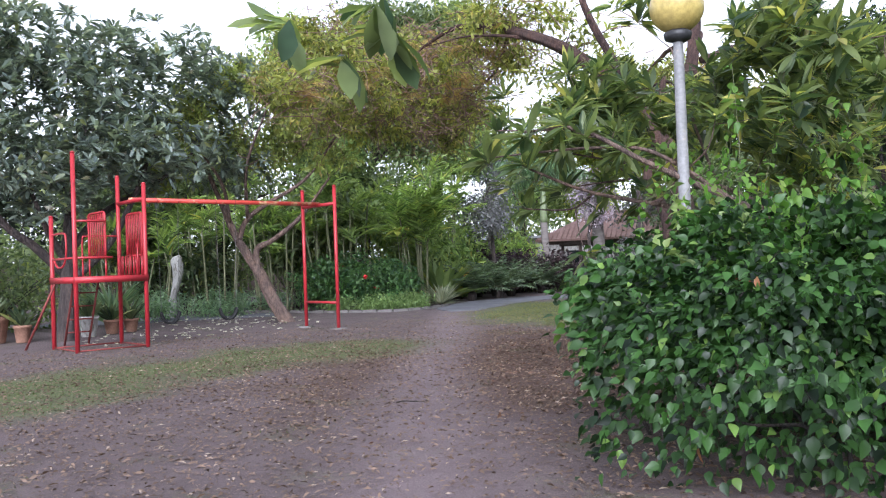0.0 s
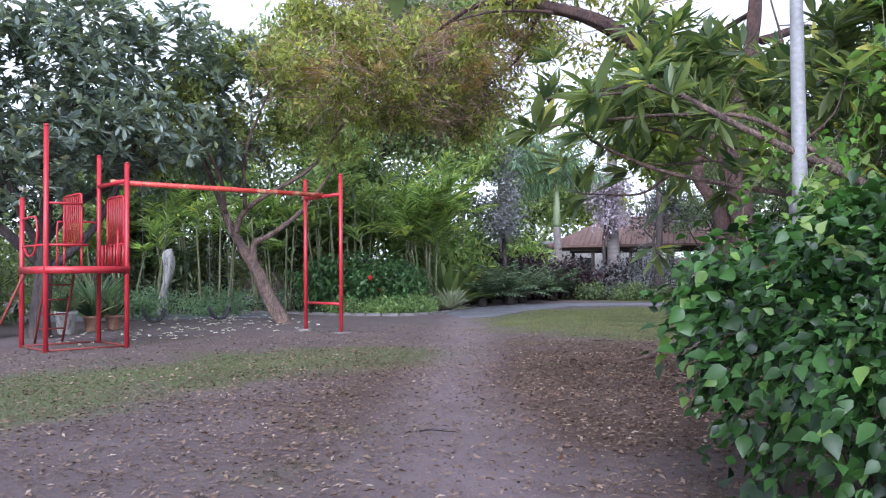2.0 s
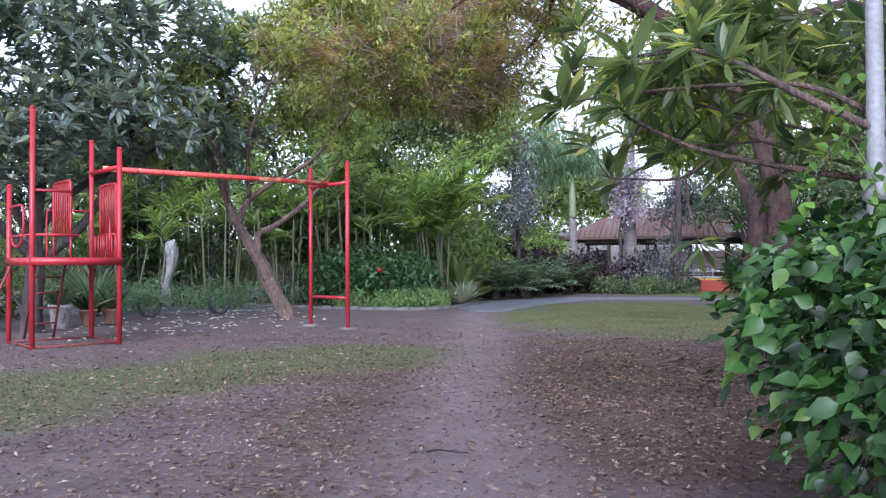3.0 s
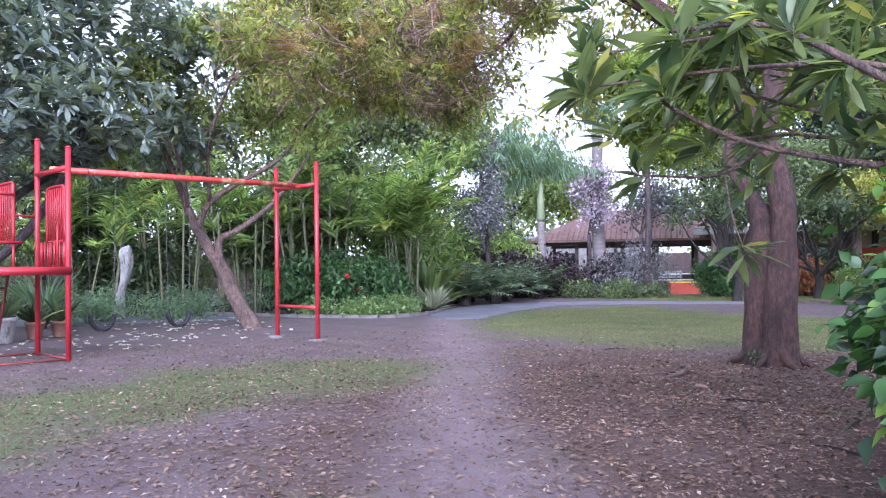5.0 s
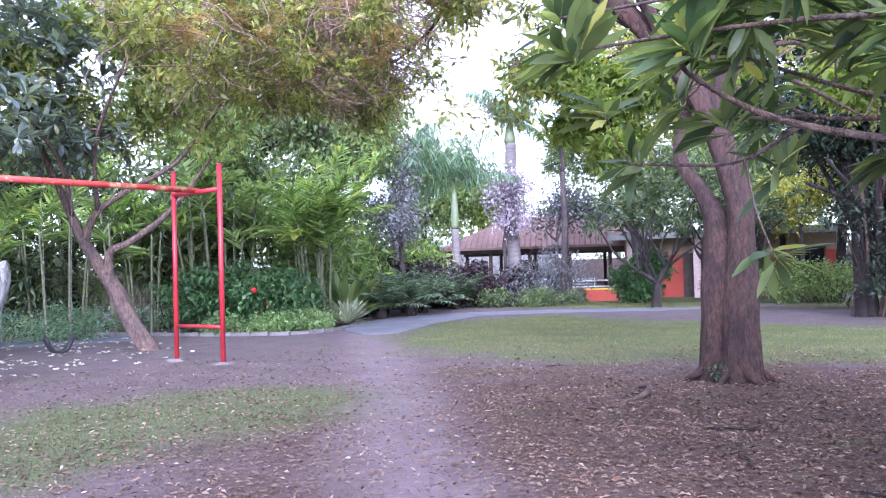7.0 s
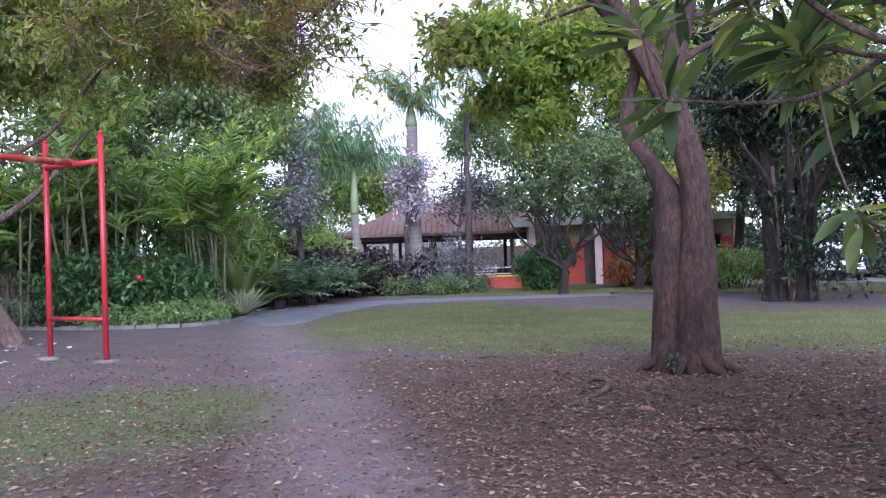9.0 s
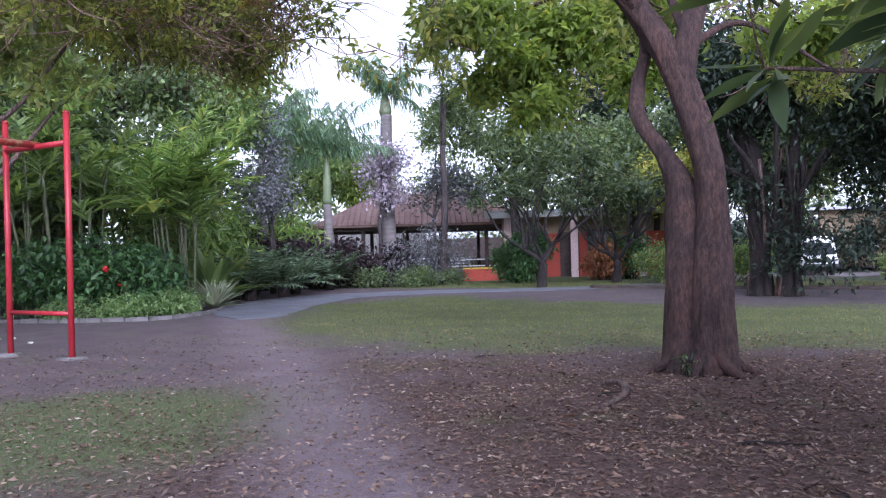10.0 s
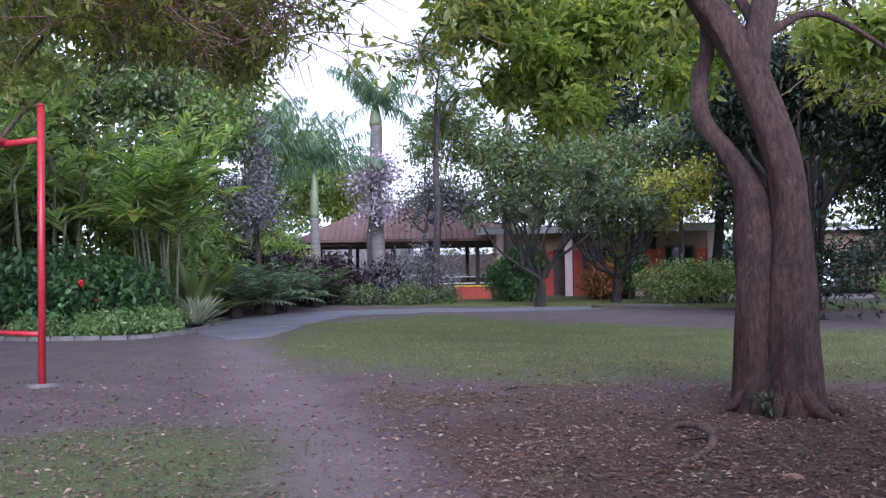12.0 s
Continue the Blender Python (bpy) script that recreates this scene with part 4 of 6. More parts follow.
np_limbs = [
    [(-0.1, 8.5, -0.1, 0.11), (-0.1, 8.5, 0.3, 0.085), (-0.2, 8.3, 1.0, 0.07), (-0.7, 7.7, 1.5, 0.05), (-1.3, 7.0, 1.95, 0.036), (-1.95, 6.5, 2.38, 0.027), (-2.55, 6.15, 2.78, 0.02), (-3.0, 5.8, 2.78, 0.012)],
    [(-0.7, 7.7, 1.5, 0.04), (-1.7, 7.25, 1.85, 0.028), (-2.93, 6.86, 2.17, 0.02), (-3.31, 6.35, 2.42, 0.014), (-3.2, 6.0, 2.47, 0.009)],
    [(-1.3, 7.0, 1.95, 0.026), (-2.0, 6.7, 2.5, 0.02), (-2.58, 6.5, 2.61, 0.016), (-3.26, 6.28, 2.63, 0.012), (-3.98, 6.17, 2.64, 0.008)],
    [(-2.93, 6.86, 2.17, 0.016), (-3.35, 6.95, 2.02, 0.012), (-3.93, 6.79, 2.06, 0.008)],
    [(-0.2, 8.3, 1.2, 0.05), (0.4, 7.6, 2.2, 0.04), (0.6, 6.6, 3.4, 0.03), (0.2, 5, 4.3, 0.022), (-0.8, 3.2, 4.1, 0.015), (-1.38, 2.6, 3.2, 0.009)],
    [(-0.7, 7.7, 1.5, 0.032), (-2.0, 7.9, 2.2, 0.024), (-3.26, 8.1, 2.42, 0.014), (-3.7, 8.0, 2.9, 0.009)],
    [(-2.0, 7.9, 2.2, 0.022), (-2.9, 7.9, 2.5, 0.015), (-3.5, 6.67, 2.73, 0.009)],
    [(-3.26, 8.1, 2.42, 0.014), (-3.38, 6.82, 2.26, 0.008)],
    [(-2.55, 6.2, 2.78, 0.015), (-3.6, 6.6, 2.95, 0.011), (-4.5, 6.9, 3.1, 0.008)],
    [(-2.0, 7.9, 2.2, 0.02), (-2.2, 7.8, 2.9, 0.015), (-2.4, 7.7, 3.8, 0.01)],
]
near = tree("long_leaved_frangipani", "frangipani with grey boughs and long drooping glossy leaves", "tree", np_limbs, np_blobs, 430, whorl(LANCE, 17, 0.31, 0.066), BARK_TAN, L_NEAR, thick=0.008, sag=0.1, split=3)
over_tips = np.array([(-3.93, 6.79, 2.08), (-3.2, 7.2, 2.0)])
low_whorl = part("low_whorl", rosettes(over_tips, np.tile([-0.5, -0.5, -0.1], (2, 1)), LANCE, 15, 0.36, 0.075), L_NEAR, near)
end_tips = np.array([(-4.5, 6.9, 3.1), (-3.98, 6.17, 2.66), (-3.0, 5.8, 2.8), (-3.2, 6.0, 2.5), (-3.7, 8.0, 2.9), (-3.5, 6.67, 2.73), (-3.38, 6.82, 2.26)])
end_whorl = part("end_whorl", rosettes(end_tips, np.tile([-0.5, -0.25, 0.25], (len(end_tips), 1)), LANCE, 28, 0.38, 0.08, 0.9), L_NEAR, near)
hang_tips = np.array([(-1.62, 2.54, 2.78), (-1.35, 2.75, 2.95), (-1.75, 2.2, 3.0), (-1.15, 2.5, 3.05)])
hanging_whorl = part("hanging_whorl", rosettes(hang_tips, np.tile([-0.4, -0.3, -1.2], (4, 1)), OBLONG, 12, 0.36, 0.13), L_NEAR, near)

for o in (low_whorl, end_whorl, hanging_whorl):
    o.data.transform(Matrix.Translation((0.1, -8.5, 0.1)))
    tagged(o, kind="stuff")

# clipped-out hedge beside the way
hedge = thing("hedge", "dense green hedge of small heart-shaped leaves on dark stems", "hedge")
h_blobs = [(-0.85, 4.8, 0.95, 0.68, 0.5), (-0.9, 5.6, 1.15, 0.9, 0.6), (-0.3, 6.2, 1.2, 1.2, 0.65), (-1.1, 6.9, 1.25, 1.0, 0.6), (0.5, 7.0, 1.2, 1.2, 0.7), (-0.2, 7.8, 1.3, 1.2, 0.65), (1.1, 8.2, 1.2, 1.2, 0.7), (-0.35, 5.3, 0.6, 0.7, 0.45), (0.4, 6.1, 0.65, 0.9, 0.5), (-0.35, 4.3, 0.7, 0.6, 0.5), (0.0, 3.85, 0.42, 0.5, 0.4), (0.55, 4.2, 0.42, 0.6, 0.42), (1.1, 4.4, 0.4, 0.6, 0.4), (1.5, 5.1, 0.6, 0.7, 0.55), (2.4, 5.9, 0.7, 0.8, 0.65), (-1.12, 4.9, 1.0, 0.45, 0.4), (0.35, 4.9, 0.8, 0.8, 0.6), (1.2, 5.7, 0.9, 1.0, 0.7), (2.1, 6.6, 1.0, 1.1, 0.75)]
tips = in_blobs(h_blobs, 3000, 0.25)
stems = Buf()
# Real stems, with extra dark ones to deepen the hedge's lower gaps.
for i in range(330):
    bx, by = in_blobs(h_blobs, 1)[0][:2]
    tx, ty, tz = tips[rng.integers(len(tips))]
    if math.hypot(tx - bx, ty - by) < 1.2:
        s = spline([(bx, by, -0.05, 0.018), (bx + rng.normal(0, 0.08), by + rng.normal(0, 0.08), 0.35, 0.013), (0.5 * (bx + tx), 0.5 * (by + ty), 0.6 * tz, 0.009), (tx, ty, tz, 0.004)], 4)
        tube(stems, s[:, :3], s[:, 3], 5, cap=False)
tagged(part("stemwork", stems, BARK_DARK, hedge), kind="stuff")
hl = Buf()
n = 12
o = rng.normal(0, 0.075, (len(tips) * n, 3))
pos = np.repeat(tips, n, axis=0) + o
pos = pos[(pos[:, 2] > 0.6) | (rng.random(len(pos)) < 0.6)]
centre = np.array([-0.2, 6.3, 0.8])
d = unit(sphere_dirs(len(pos)) * 0.7 + unit(pos - centre) * 0.9 + np.array([0, 0, -0.35]))
sz = rng.uniform(0.55, 1.2, len(pos))
scatter(hl, OVATE, pos, d, sz * 0.094, sz * 0.066, 0.7)
tagged(part("foliage", hl, L_HEDGE, hedge), kind="stuff")
for i in range(9):
    rl = Buf()
    scatter(rl, OBLONG, [tips[i * 37] + 0.05 * unit(tips[i * 37] - centre)], [(0.1, -0.2, -1)], 0.14, 0.05)
    part("dead_leaf", rl, L_RUST, hedge, "hanging orange dead leaf")
sp = Buf()
for i in range(90):
    t0 = tips[rng.integers(len(tips))]
    if t0[2] > 1.35:
        e = t0 + np.array([rng.normal(0, 0.12), rng.normal(0, 0.12), rng.uniform(0.15, 0.45)])
        q = np.linspace(t0, e, 7)
        scatter(sp, OVATE, np.repeat(q, 2, axis=0), unit(sphere_dirs(14) + np.array([0, 0, 0.2])), 0.085, 0.06, 0.6)
tagged(part("young_growth", sp, L_MID, hedge, "paler upright fresh shoots"), kind="stuff")
climb_leaves, climb_stems = Buf(), Buf()
for i in range(24):
    x0, y0 = rng.uniform(-2.0, 0.3), rng.uniform(5.6, 7.4)
    top = rng.uniform(1.9, 2.5) if i % 3 else rng.uniform(2.4, 3.3)
    q = spline([(x0, y0, 1.3), (x0 + rng.normal(0, 0.12), y0 + rng.normal(0, 0.12), 0.5 * (1.3 + top)), (x0 + rng.normal(0, 0.25), y0 + rng.normal(0, 0.25), top)], 7)
    tube(climb_stems, q, np.linspace(0.006, 0.002, len(q)), 4, cap=False)
    m = 2 * len(q)
    scatter(climb_leaves, OVATE, np.repeat(q, 2, axis=0) + rng.normal(0, 0.03, (m, 3)), unit(sphere_dirs(m) + np.array([0, -0.3, -0.5])), rng.uniform(0.06, 0.12, m), rng.uniform(0.045, 0.085, m), 0.6)
tagged(part("climbing_stemwork", climb_stems, CANE, hedge), kind="stuff")
tagged(part("climbing_foliage", climb_leaves, L_CLIMB, hedge, "bright green climbing leaves"), kind="stuff")
seat(hedge, (-0.2, 5.9, 0))

# ---- background planting ----
def far_tree(name, label, base, height, blobs, ntips, leaf, bark, leaves, r=0.2, group=""):
    """A tree whose trunk forks towards its puffs."""
    b = np.asarray(blobs, float)
    low = b[:, 2].min() - 0.5 * b[:, 4].max()
    fork = max(0.8, min(low, 0.55 * height))
    x, y = base
    c = b[:, :3].mean(axis=0)
    mid = (x + 0.25 * (c[0] - x), y + 0.25 * (c[1] - y), fork)
    limbs = [[(x, y, -0.1, r * 1.4), (x, y, 0.3, r * 1.05), (0.5 * (x + mid[0]) + 0.08, 0.5 * (y + mid[1]), 0.5 * fork, r * 0.9), (*mid, r * 0.75)]]
    for q in b:
        m2 = (mid[0] + 0.5 * (q[0] - mid[0]) + rng.normal(0, 0.15), mid[1] + 0.5 * (q[1] - mid[1]) + rng.normal(0, 0.15), mid[2] + 0.6 * (q[2] - mid[2]))
        limbs.append([(*mid, r * 0.6), (*m2, r * 0.4), (q[0], q[1], q[2], r * 0.15)])
    return tree(name, label, "tree", limbs, blobs, ntips, leaf, bark, leaves, group)


far_tree("broadleaf_tree", "dense dark broadleaf tree behind the bed", (-27.5, 20.8), 8, [(-27.1, 22.5, 4.7, 2.3, 1.8), (-29.3, 21.3, 5.9, 2.6, 2.2), (-26.5, 20.0, 5.5, 2.2, 1.8), (-28, 19, 7.5, 2.4, 1.6)], 260, puff(OVATE, 45, 0.42, 0.26, 0.12), BARK_DARK, L_DARK)
far_tree("broadleaf_tree", "tall dark broadleaf tree behind the bed", (-28.5, 26.5), 10, [(-27.2, 25.6, 6.3, 2.5, 2.1), (-30.2, 25.0, 8.6, 3.4, 2.2), (-29.4, 29.1, 8.2, 2.4, 2.0)], 260, puff(OVATE, 45, 0.45, 0.26, 0.12), BARK_DARK, L_MID)
far_tree("broadleaf_tree", "dark broadleaf tree shading the yard", (-29.5, 15.8), 7, [(-28.1, 17.5, 4.8, 2.3, 1.8), (-30.5, 14.5, 5.2, 2.6, 2.0), (-29, 11.5, 5.6, 2.6, 2.2)], 240, puff(OVATE, 45, 0.45, 0.26, 0.12), BARK_DARK, L_DARK)
far_tree("tall_tree", "tall light-leaved tree rising behind the bed", (-30.5, 20.0), 12, [(-28.2, 19.3, 9.1, 1.8, 2.0), (-27.9, 21.5, 10.5, 2.0, 1.8), (-26.8, 19.6, 6.8, 1.7, 1.3), (-29.6, 19.0, 10.6, 1.6, 1.6)], 300, puff(OVATE, 40, 0.5, 0.28, 0.13), BARK_GREY, L_MID, 0.22)
far_tree("tall_tree", "tall leafy tree rising behind the canes", (-31.5, 24.0), 13, [(-28.0, 24.5, 10.1, 1.9, 2.2), (-27.5, 26.7, 11.6, 2.0, 2.0), (-26.7, 24.6, 7.5, 1.6, 1.4), (-29.1, 24.8, 12.8, 2.2, 1.5)], 300, puff(OVATE, 40, 0.5, 0.28, 0.13), BARK_GREY, L_DARK, 0.24)
far_tree("tall_tree", "tall thin yellow-green tree beside the palms", (-31.0, 28.5), 12, [(-28.1, 28.9, 9.8, 1.3, 1.8), (-28.4, 28.6, 12.9, 1.6, 1.8), (-27.4, 28.2, 7.5, 1.3, 1.0)], 200, puff(OVATE, 38, 0.5, 0.28, 0.13), BARK_GREY, L_MID, 0.2)
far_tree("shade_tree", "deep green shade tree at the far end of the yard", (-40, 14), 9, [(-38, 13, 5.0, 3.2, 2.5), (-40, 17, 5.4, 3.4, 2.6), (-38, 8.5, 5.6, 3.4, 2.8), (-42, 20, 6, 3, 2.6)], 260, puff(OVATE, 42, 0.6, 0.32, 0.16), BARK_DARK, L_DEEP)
far_tree("broadleaf_tree", "dark glossy tree beside the pavilion", (-19.4, 36.2), 8, [(-19.9, 35.4, 5.4, 2.0, 1.7), (-17.8, 36.6, 4.9, 2.3, 1.7), (-21.9, 37.0, 7.0, 1.5, 1.6)], 230, puff(OVATE, 45, 0.42, 0.24, 0.11), BARK_DARK, L_DARK)
far_tree("broadleaf_tree", "dark glossy tree before the red wall", (-15.6, 39.6), 7, [(-16.4, 39.0, 4.3, 2.0, 1.4), (-14.0, 40.0, 4.6, 2.2, 1.6), (-12.2, 40.2, 4.2, 2.0, 1.4)], 220, puff(OVATE, 45, 0.42, 0.24, 0.11), BARK_DARK, L_DARK)
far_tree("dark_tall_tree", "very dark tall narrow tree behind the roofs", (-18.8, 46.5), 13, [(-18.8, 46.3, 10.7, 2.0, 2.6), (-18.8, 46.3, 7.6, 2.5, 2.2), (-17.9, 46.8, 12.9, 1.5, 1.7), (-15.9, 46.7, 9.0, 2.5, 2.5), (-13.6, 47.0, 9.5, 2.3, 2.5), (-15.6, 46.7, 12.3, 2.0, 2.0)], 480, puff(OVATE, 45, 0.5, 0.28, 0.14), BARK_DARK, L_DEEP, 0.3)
far_tree("broadleaf_tree", "leafy dark tree over the drive", (-4.2, 30.5), 8, [(-6.1, 29.5, 4.5, 1.9, 1.6), (-4.7, 28.0, 5.2, 2.0, 1.7), (-3.0, 31.0, 5.5, 2.4, 1.9), (-6.0, 33.6, 4.2, 2.0, 1.4)], 260, puff(OVATE, 45, 0.42, 0.26, 0.11), BARK_DARK, L_DARK)
far_tree("broadleaf_tree", "dark leafy tree over the red wall", (-15.0, 41.5), 9, [(-16.5, 41.0, 6.0, 2.0, 1.6), (-14.0, 41.5, 6.6, 2.2, 1.8), (-12.0, 41.5, 6.0, 2.0, 1.6)], 200, puff(OVATE, 45, 0.42, 0.26, 0.12), BARK_DARK, L_DARK)
far_tree("yellowing_tree", "small yellow-green tree between the darker ones", (-12.3, 35.8), 6, [(-12.6, 36.2, 4.0, 1.2, 1.1), (-11.5, 36.6, 4.8, 1.2, 1.0)], 90, puff(OVATE, 40, 0.35, 0.18, 0.08), BARK_GREY, L_YELLOW, 0.1)
far_tree("feathery_far_tree", "thin airy tree against the sky by the pavilion", (-20.64, 32.14), 10, [(-21.0, 33.0, 7.2, 1.2, 1.5), (-20.4, 32.4, 9.2, 1.6, 1.2), (-19.4, 32.2, 8.2, 1.4, 1.0)], 110, feather(0.45, 0.28, 7), BARK_GREY, L_DARK, 0.14)


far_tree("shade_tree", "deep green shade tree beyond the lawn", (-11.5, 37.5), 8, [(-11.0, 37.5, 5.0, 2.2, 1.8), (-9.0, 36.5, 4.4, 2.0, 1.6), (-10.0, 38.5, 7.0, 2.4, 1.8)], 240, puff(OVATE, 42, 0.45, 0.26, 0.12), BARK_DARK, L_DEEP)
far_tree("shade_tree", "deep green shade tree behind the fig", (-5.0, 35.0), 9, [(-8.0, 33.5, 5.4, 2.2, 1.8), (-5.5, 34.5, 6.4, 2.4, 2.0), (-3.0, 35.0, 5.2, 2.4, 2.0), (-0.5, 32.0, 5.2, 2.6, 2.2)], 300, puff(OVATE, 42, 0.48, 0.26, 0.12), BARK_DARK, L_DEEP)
far_tree("shade_tree", "dark leafy tree shading the lawn's side", (-0.5, 22.5), 8, [(-2.6, 22.5, 5.2, 1.8, 1.5), (-0.5, 21.0, 5.4, 2.2, 1.7), (-3.4, 25.0, 5.6, 1.8, 1.4)], 240, puff(OVATE, 42, 0.42, 0.24, 0.1), BARK_DARK, L_DARK)


far_tree("light_tree", "light green tree closing the gap behind the palms", (-34.4, 38.8), 9, [(-34.4, 38.8, 5.2, 2.0, 1.6), (-33.4, 40.5, 6.1, 1.8, 1.8), (-35.1, 38.3, 7.0, 2.2, 1.8), (-34.8, 40.8, 7.8, 1.6, 1.4)], 240, puff(OVATE, 42, 0.5, 0.3, 0.14), BARK_GREY, L_MID, 0.2)
far_tree("light_tree", "light yellow-green tree behind the pavilion roof", (-33.6, 43.8), 7, [(-33.6, 43.8, 4.7, 1.9, 1.3), (-33.2, 45.2, 5.5, 1.4, 1.5), (-34.5, 43.3, 5.8, 1.8, 1.6)], 170, puff(OVATE, 40, 0.5, 0.3, 0.14), BARK_GREY, L_SPRAY, 0.18)
far_tree("thin_tree", "thin airy tree before the sky beside the roof", (-26.2, 41.2), 8, [(-26.2, 41.2, 7.2, 1.0, 1.6), (-25.7, 41.5, 5.1, 1.2, 1.3), (-27.4, 41.7, 4.6, 1.1, 0.9)], 90, puff(OVATE, 22, 0.4, 0.24, 0.1), BARK_GREY, L_DARK, 0.12)


# the old fig with hanging roots
def fig(base):
    x, y = base
    limbs = [[(x - 0.55, y, -0.1, 0.34), (x - 0.55, y, 0.4, 0.24), (x - 0.6, y, 1.8, 0.22), (x - 0.7, y + 0.1, 3.2, 0.26), (x - 1.0, y, 4.6, 0.16)],
             [(x + 0.1, y, -0.1, 0.3), (x + 0.1, y, 0.5, 0.2), (x + 0.05, y, 1.7, 0.2), (x + 0.2, y, 2.8, 0.15), (x + 0.4, y, 4.4, 0.1)]]
    for k in range(9):
        a = k * 0.7
        limbs.append([(x - 0.2 + 0.15 * math.cos(a), y + 0.15 * math.sin(a), 1.6, 0.1), (x - 0.2 + 0.7 * math.cos(a), y + 0.5 * math.sin(a), 2.7 + 0.4 * math.sin(2 * a), 0.075), (x - 0.2 + 1.7 * math.cos(a), y + 1.3 * math.sin(a), 4.0 + 0.5 * math.sin(3 * a), 0.045)])
    puffs = [(x - 0.8, y + 0.5, 5.2, 2.2, 1.4), (x + 1.5, y + 0.6, 4.4, 2.0, 1.3), (x + 0.2, y - 0.3, 6.0, 2.2, 1.3), (x + 2.6, y + 0.4, 3.2, 1.3, 0.8), (x + 0.9, y - 0.5, 3.4, 0.9, 0.6)]
    puffs += [(x + 0.3, y - 0.5, 1.35, 0.5, 0.45), (x + 0.9, y - 0.3, 1.1, 0.6, 0.5), (x + 1.3, y, 1.4, 0.5, 0.5), (x + 0.5, y - 0.5, 2.0, 0.6, 0.5), (x - 0.3, y - 0.6, 2.6, 0.7, 0.5), (x + 0.1, y - 0.6, 1.0, 0.45, 0.4), (x + 1.0, y - 0.2, 0.6, 0.5, 0.4), (x + 1.9, y, 2.2, 0.7, 0.5)]
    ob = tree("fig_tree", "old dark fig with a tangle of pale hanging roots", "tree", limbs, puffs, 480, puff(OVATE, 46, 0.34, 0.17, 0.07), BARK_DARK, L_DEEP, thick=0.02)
    for k in range(34):
        a = rng.uniform(0, 2 * math.pi)
        r0, r1 = rng.uniform(0.2, 0.75), rng.uniform(0.08, 0.28)
        cx = x - 0.55 if k % 3 == 0 else x + 0.1
        th = rng.uniform(0.018, 0.06)
        b = Buf()
        s = spline([(cx + 1.3 * r0 * math.cos(a), y + r0 * math.sin(a), rng.uniform(2.4, 4.0), th), (cx + 0.7 * r0 * math.cos(a + 0.3), y + 0.6 * r0 * math.sin(a + 0.3), 1.7, th), (cx + r1 * math.cos(a + 0.7), y + r1 * math.sin(a + 0.7), 0.7, th * 1.1), (cx + 1.35 * r1 * math.cos(a + 0.6), y + 1.35 * r1 * math.sin(a + 0.6), -0.05, th * 1.7)], 5)
        tube(b, s[:, :3], s[:, 3], 6, lumps=0.35, seed=k)
        b.v = [q - np.array([x - 0.55, y, -0.1]) for q in b.v]
        part("aerial_root", b, (BARK_DARK, BARK_TAN, BARK_BROWN, BARK_DARK)[k % 4], ob)


fig((-6.95, 26.0))


# garden frangipanis on the far side of the lawn
def open_frangipani(base, h, label):
    """A short trunk forking again and again into crooked bare limbs with leaves at their ends."""
    x, y = base
    limbs = [[(x, y, -0.1, 0.2), (x, y, 0.25, 0.15), (x + 0.06, y, 0.55, 0.13), (x + 0.02, y, 0.85, 0.12)]]
    blobs = []
    for k in range(5):
        a = k * 1.26 + rng.uniform(-0.3, 0.3)
        r = 0.5 * h * rng.uniform(0.7, 1.15)
        at = np.array([x + 0.3 * r * math.cos(a), y + 0.3 * r * math.sin(a), h * rng.uniform(0.26, 0.36)])
        limbs.append([(x + 0.02, y, 0.8, 0.085), (*(0.5 * (at + np.array([x, y, 0.8])) + rng.normal(0, 0.1, 3)), 0.07), (*at, 0.06)])
        for m in range(3):
            aa = a + (m - 1) * 0.6 + rng.normal(0, 0.15)
            up = h * rng.uniform(0.55, 0.8)
            tip = np.array([x + r * rng.uniform(0.6, 1.05) * math.cos(aa), y + r * rng.uniform(0.6, 1.05) * math.sin(aa), up])
            mid = 0.5 * (at + tip) + rng.normal(0, 0.16, 3)
            limbs.append([(*at, 0.05), (*mid, 0.038), (*tip, 0.02)])
            blobs.append((tip[0], tip[1], tip[2] + 0.06 * h, 0.2 * h, 0.13 * h))
    return tree("garden_frangipani", label, "tree", limbs, blobs, 300, whorl(OBLONG, 10, 0.27, 0.085), BARK_DARK, L_GLOSS, "frangipanis beyond the lawn", 0.018, split=3)


open_frangipani((-15.45, 30.1), 4.9, "grey-limbed open frangipani at the lawn's far edge")
open_frangipani((-13.9, 33.3), 4.6, "grey-limbed frangipani before the red wall")


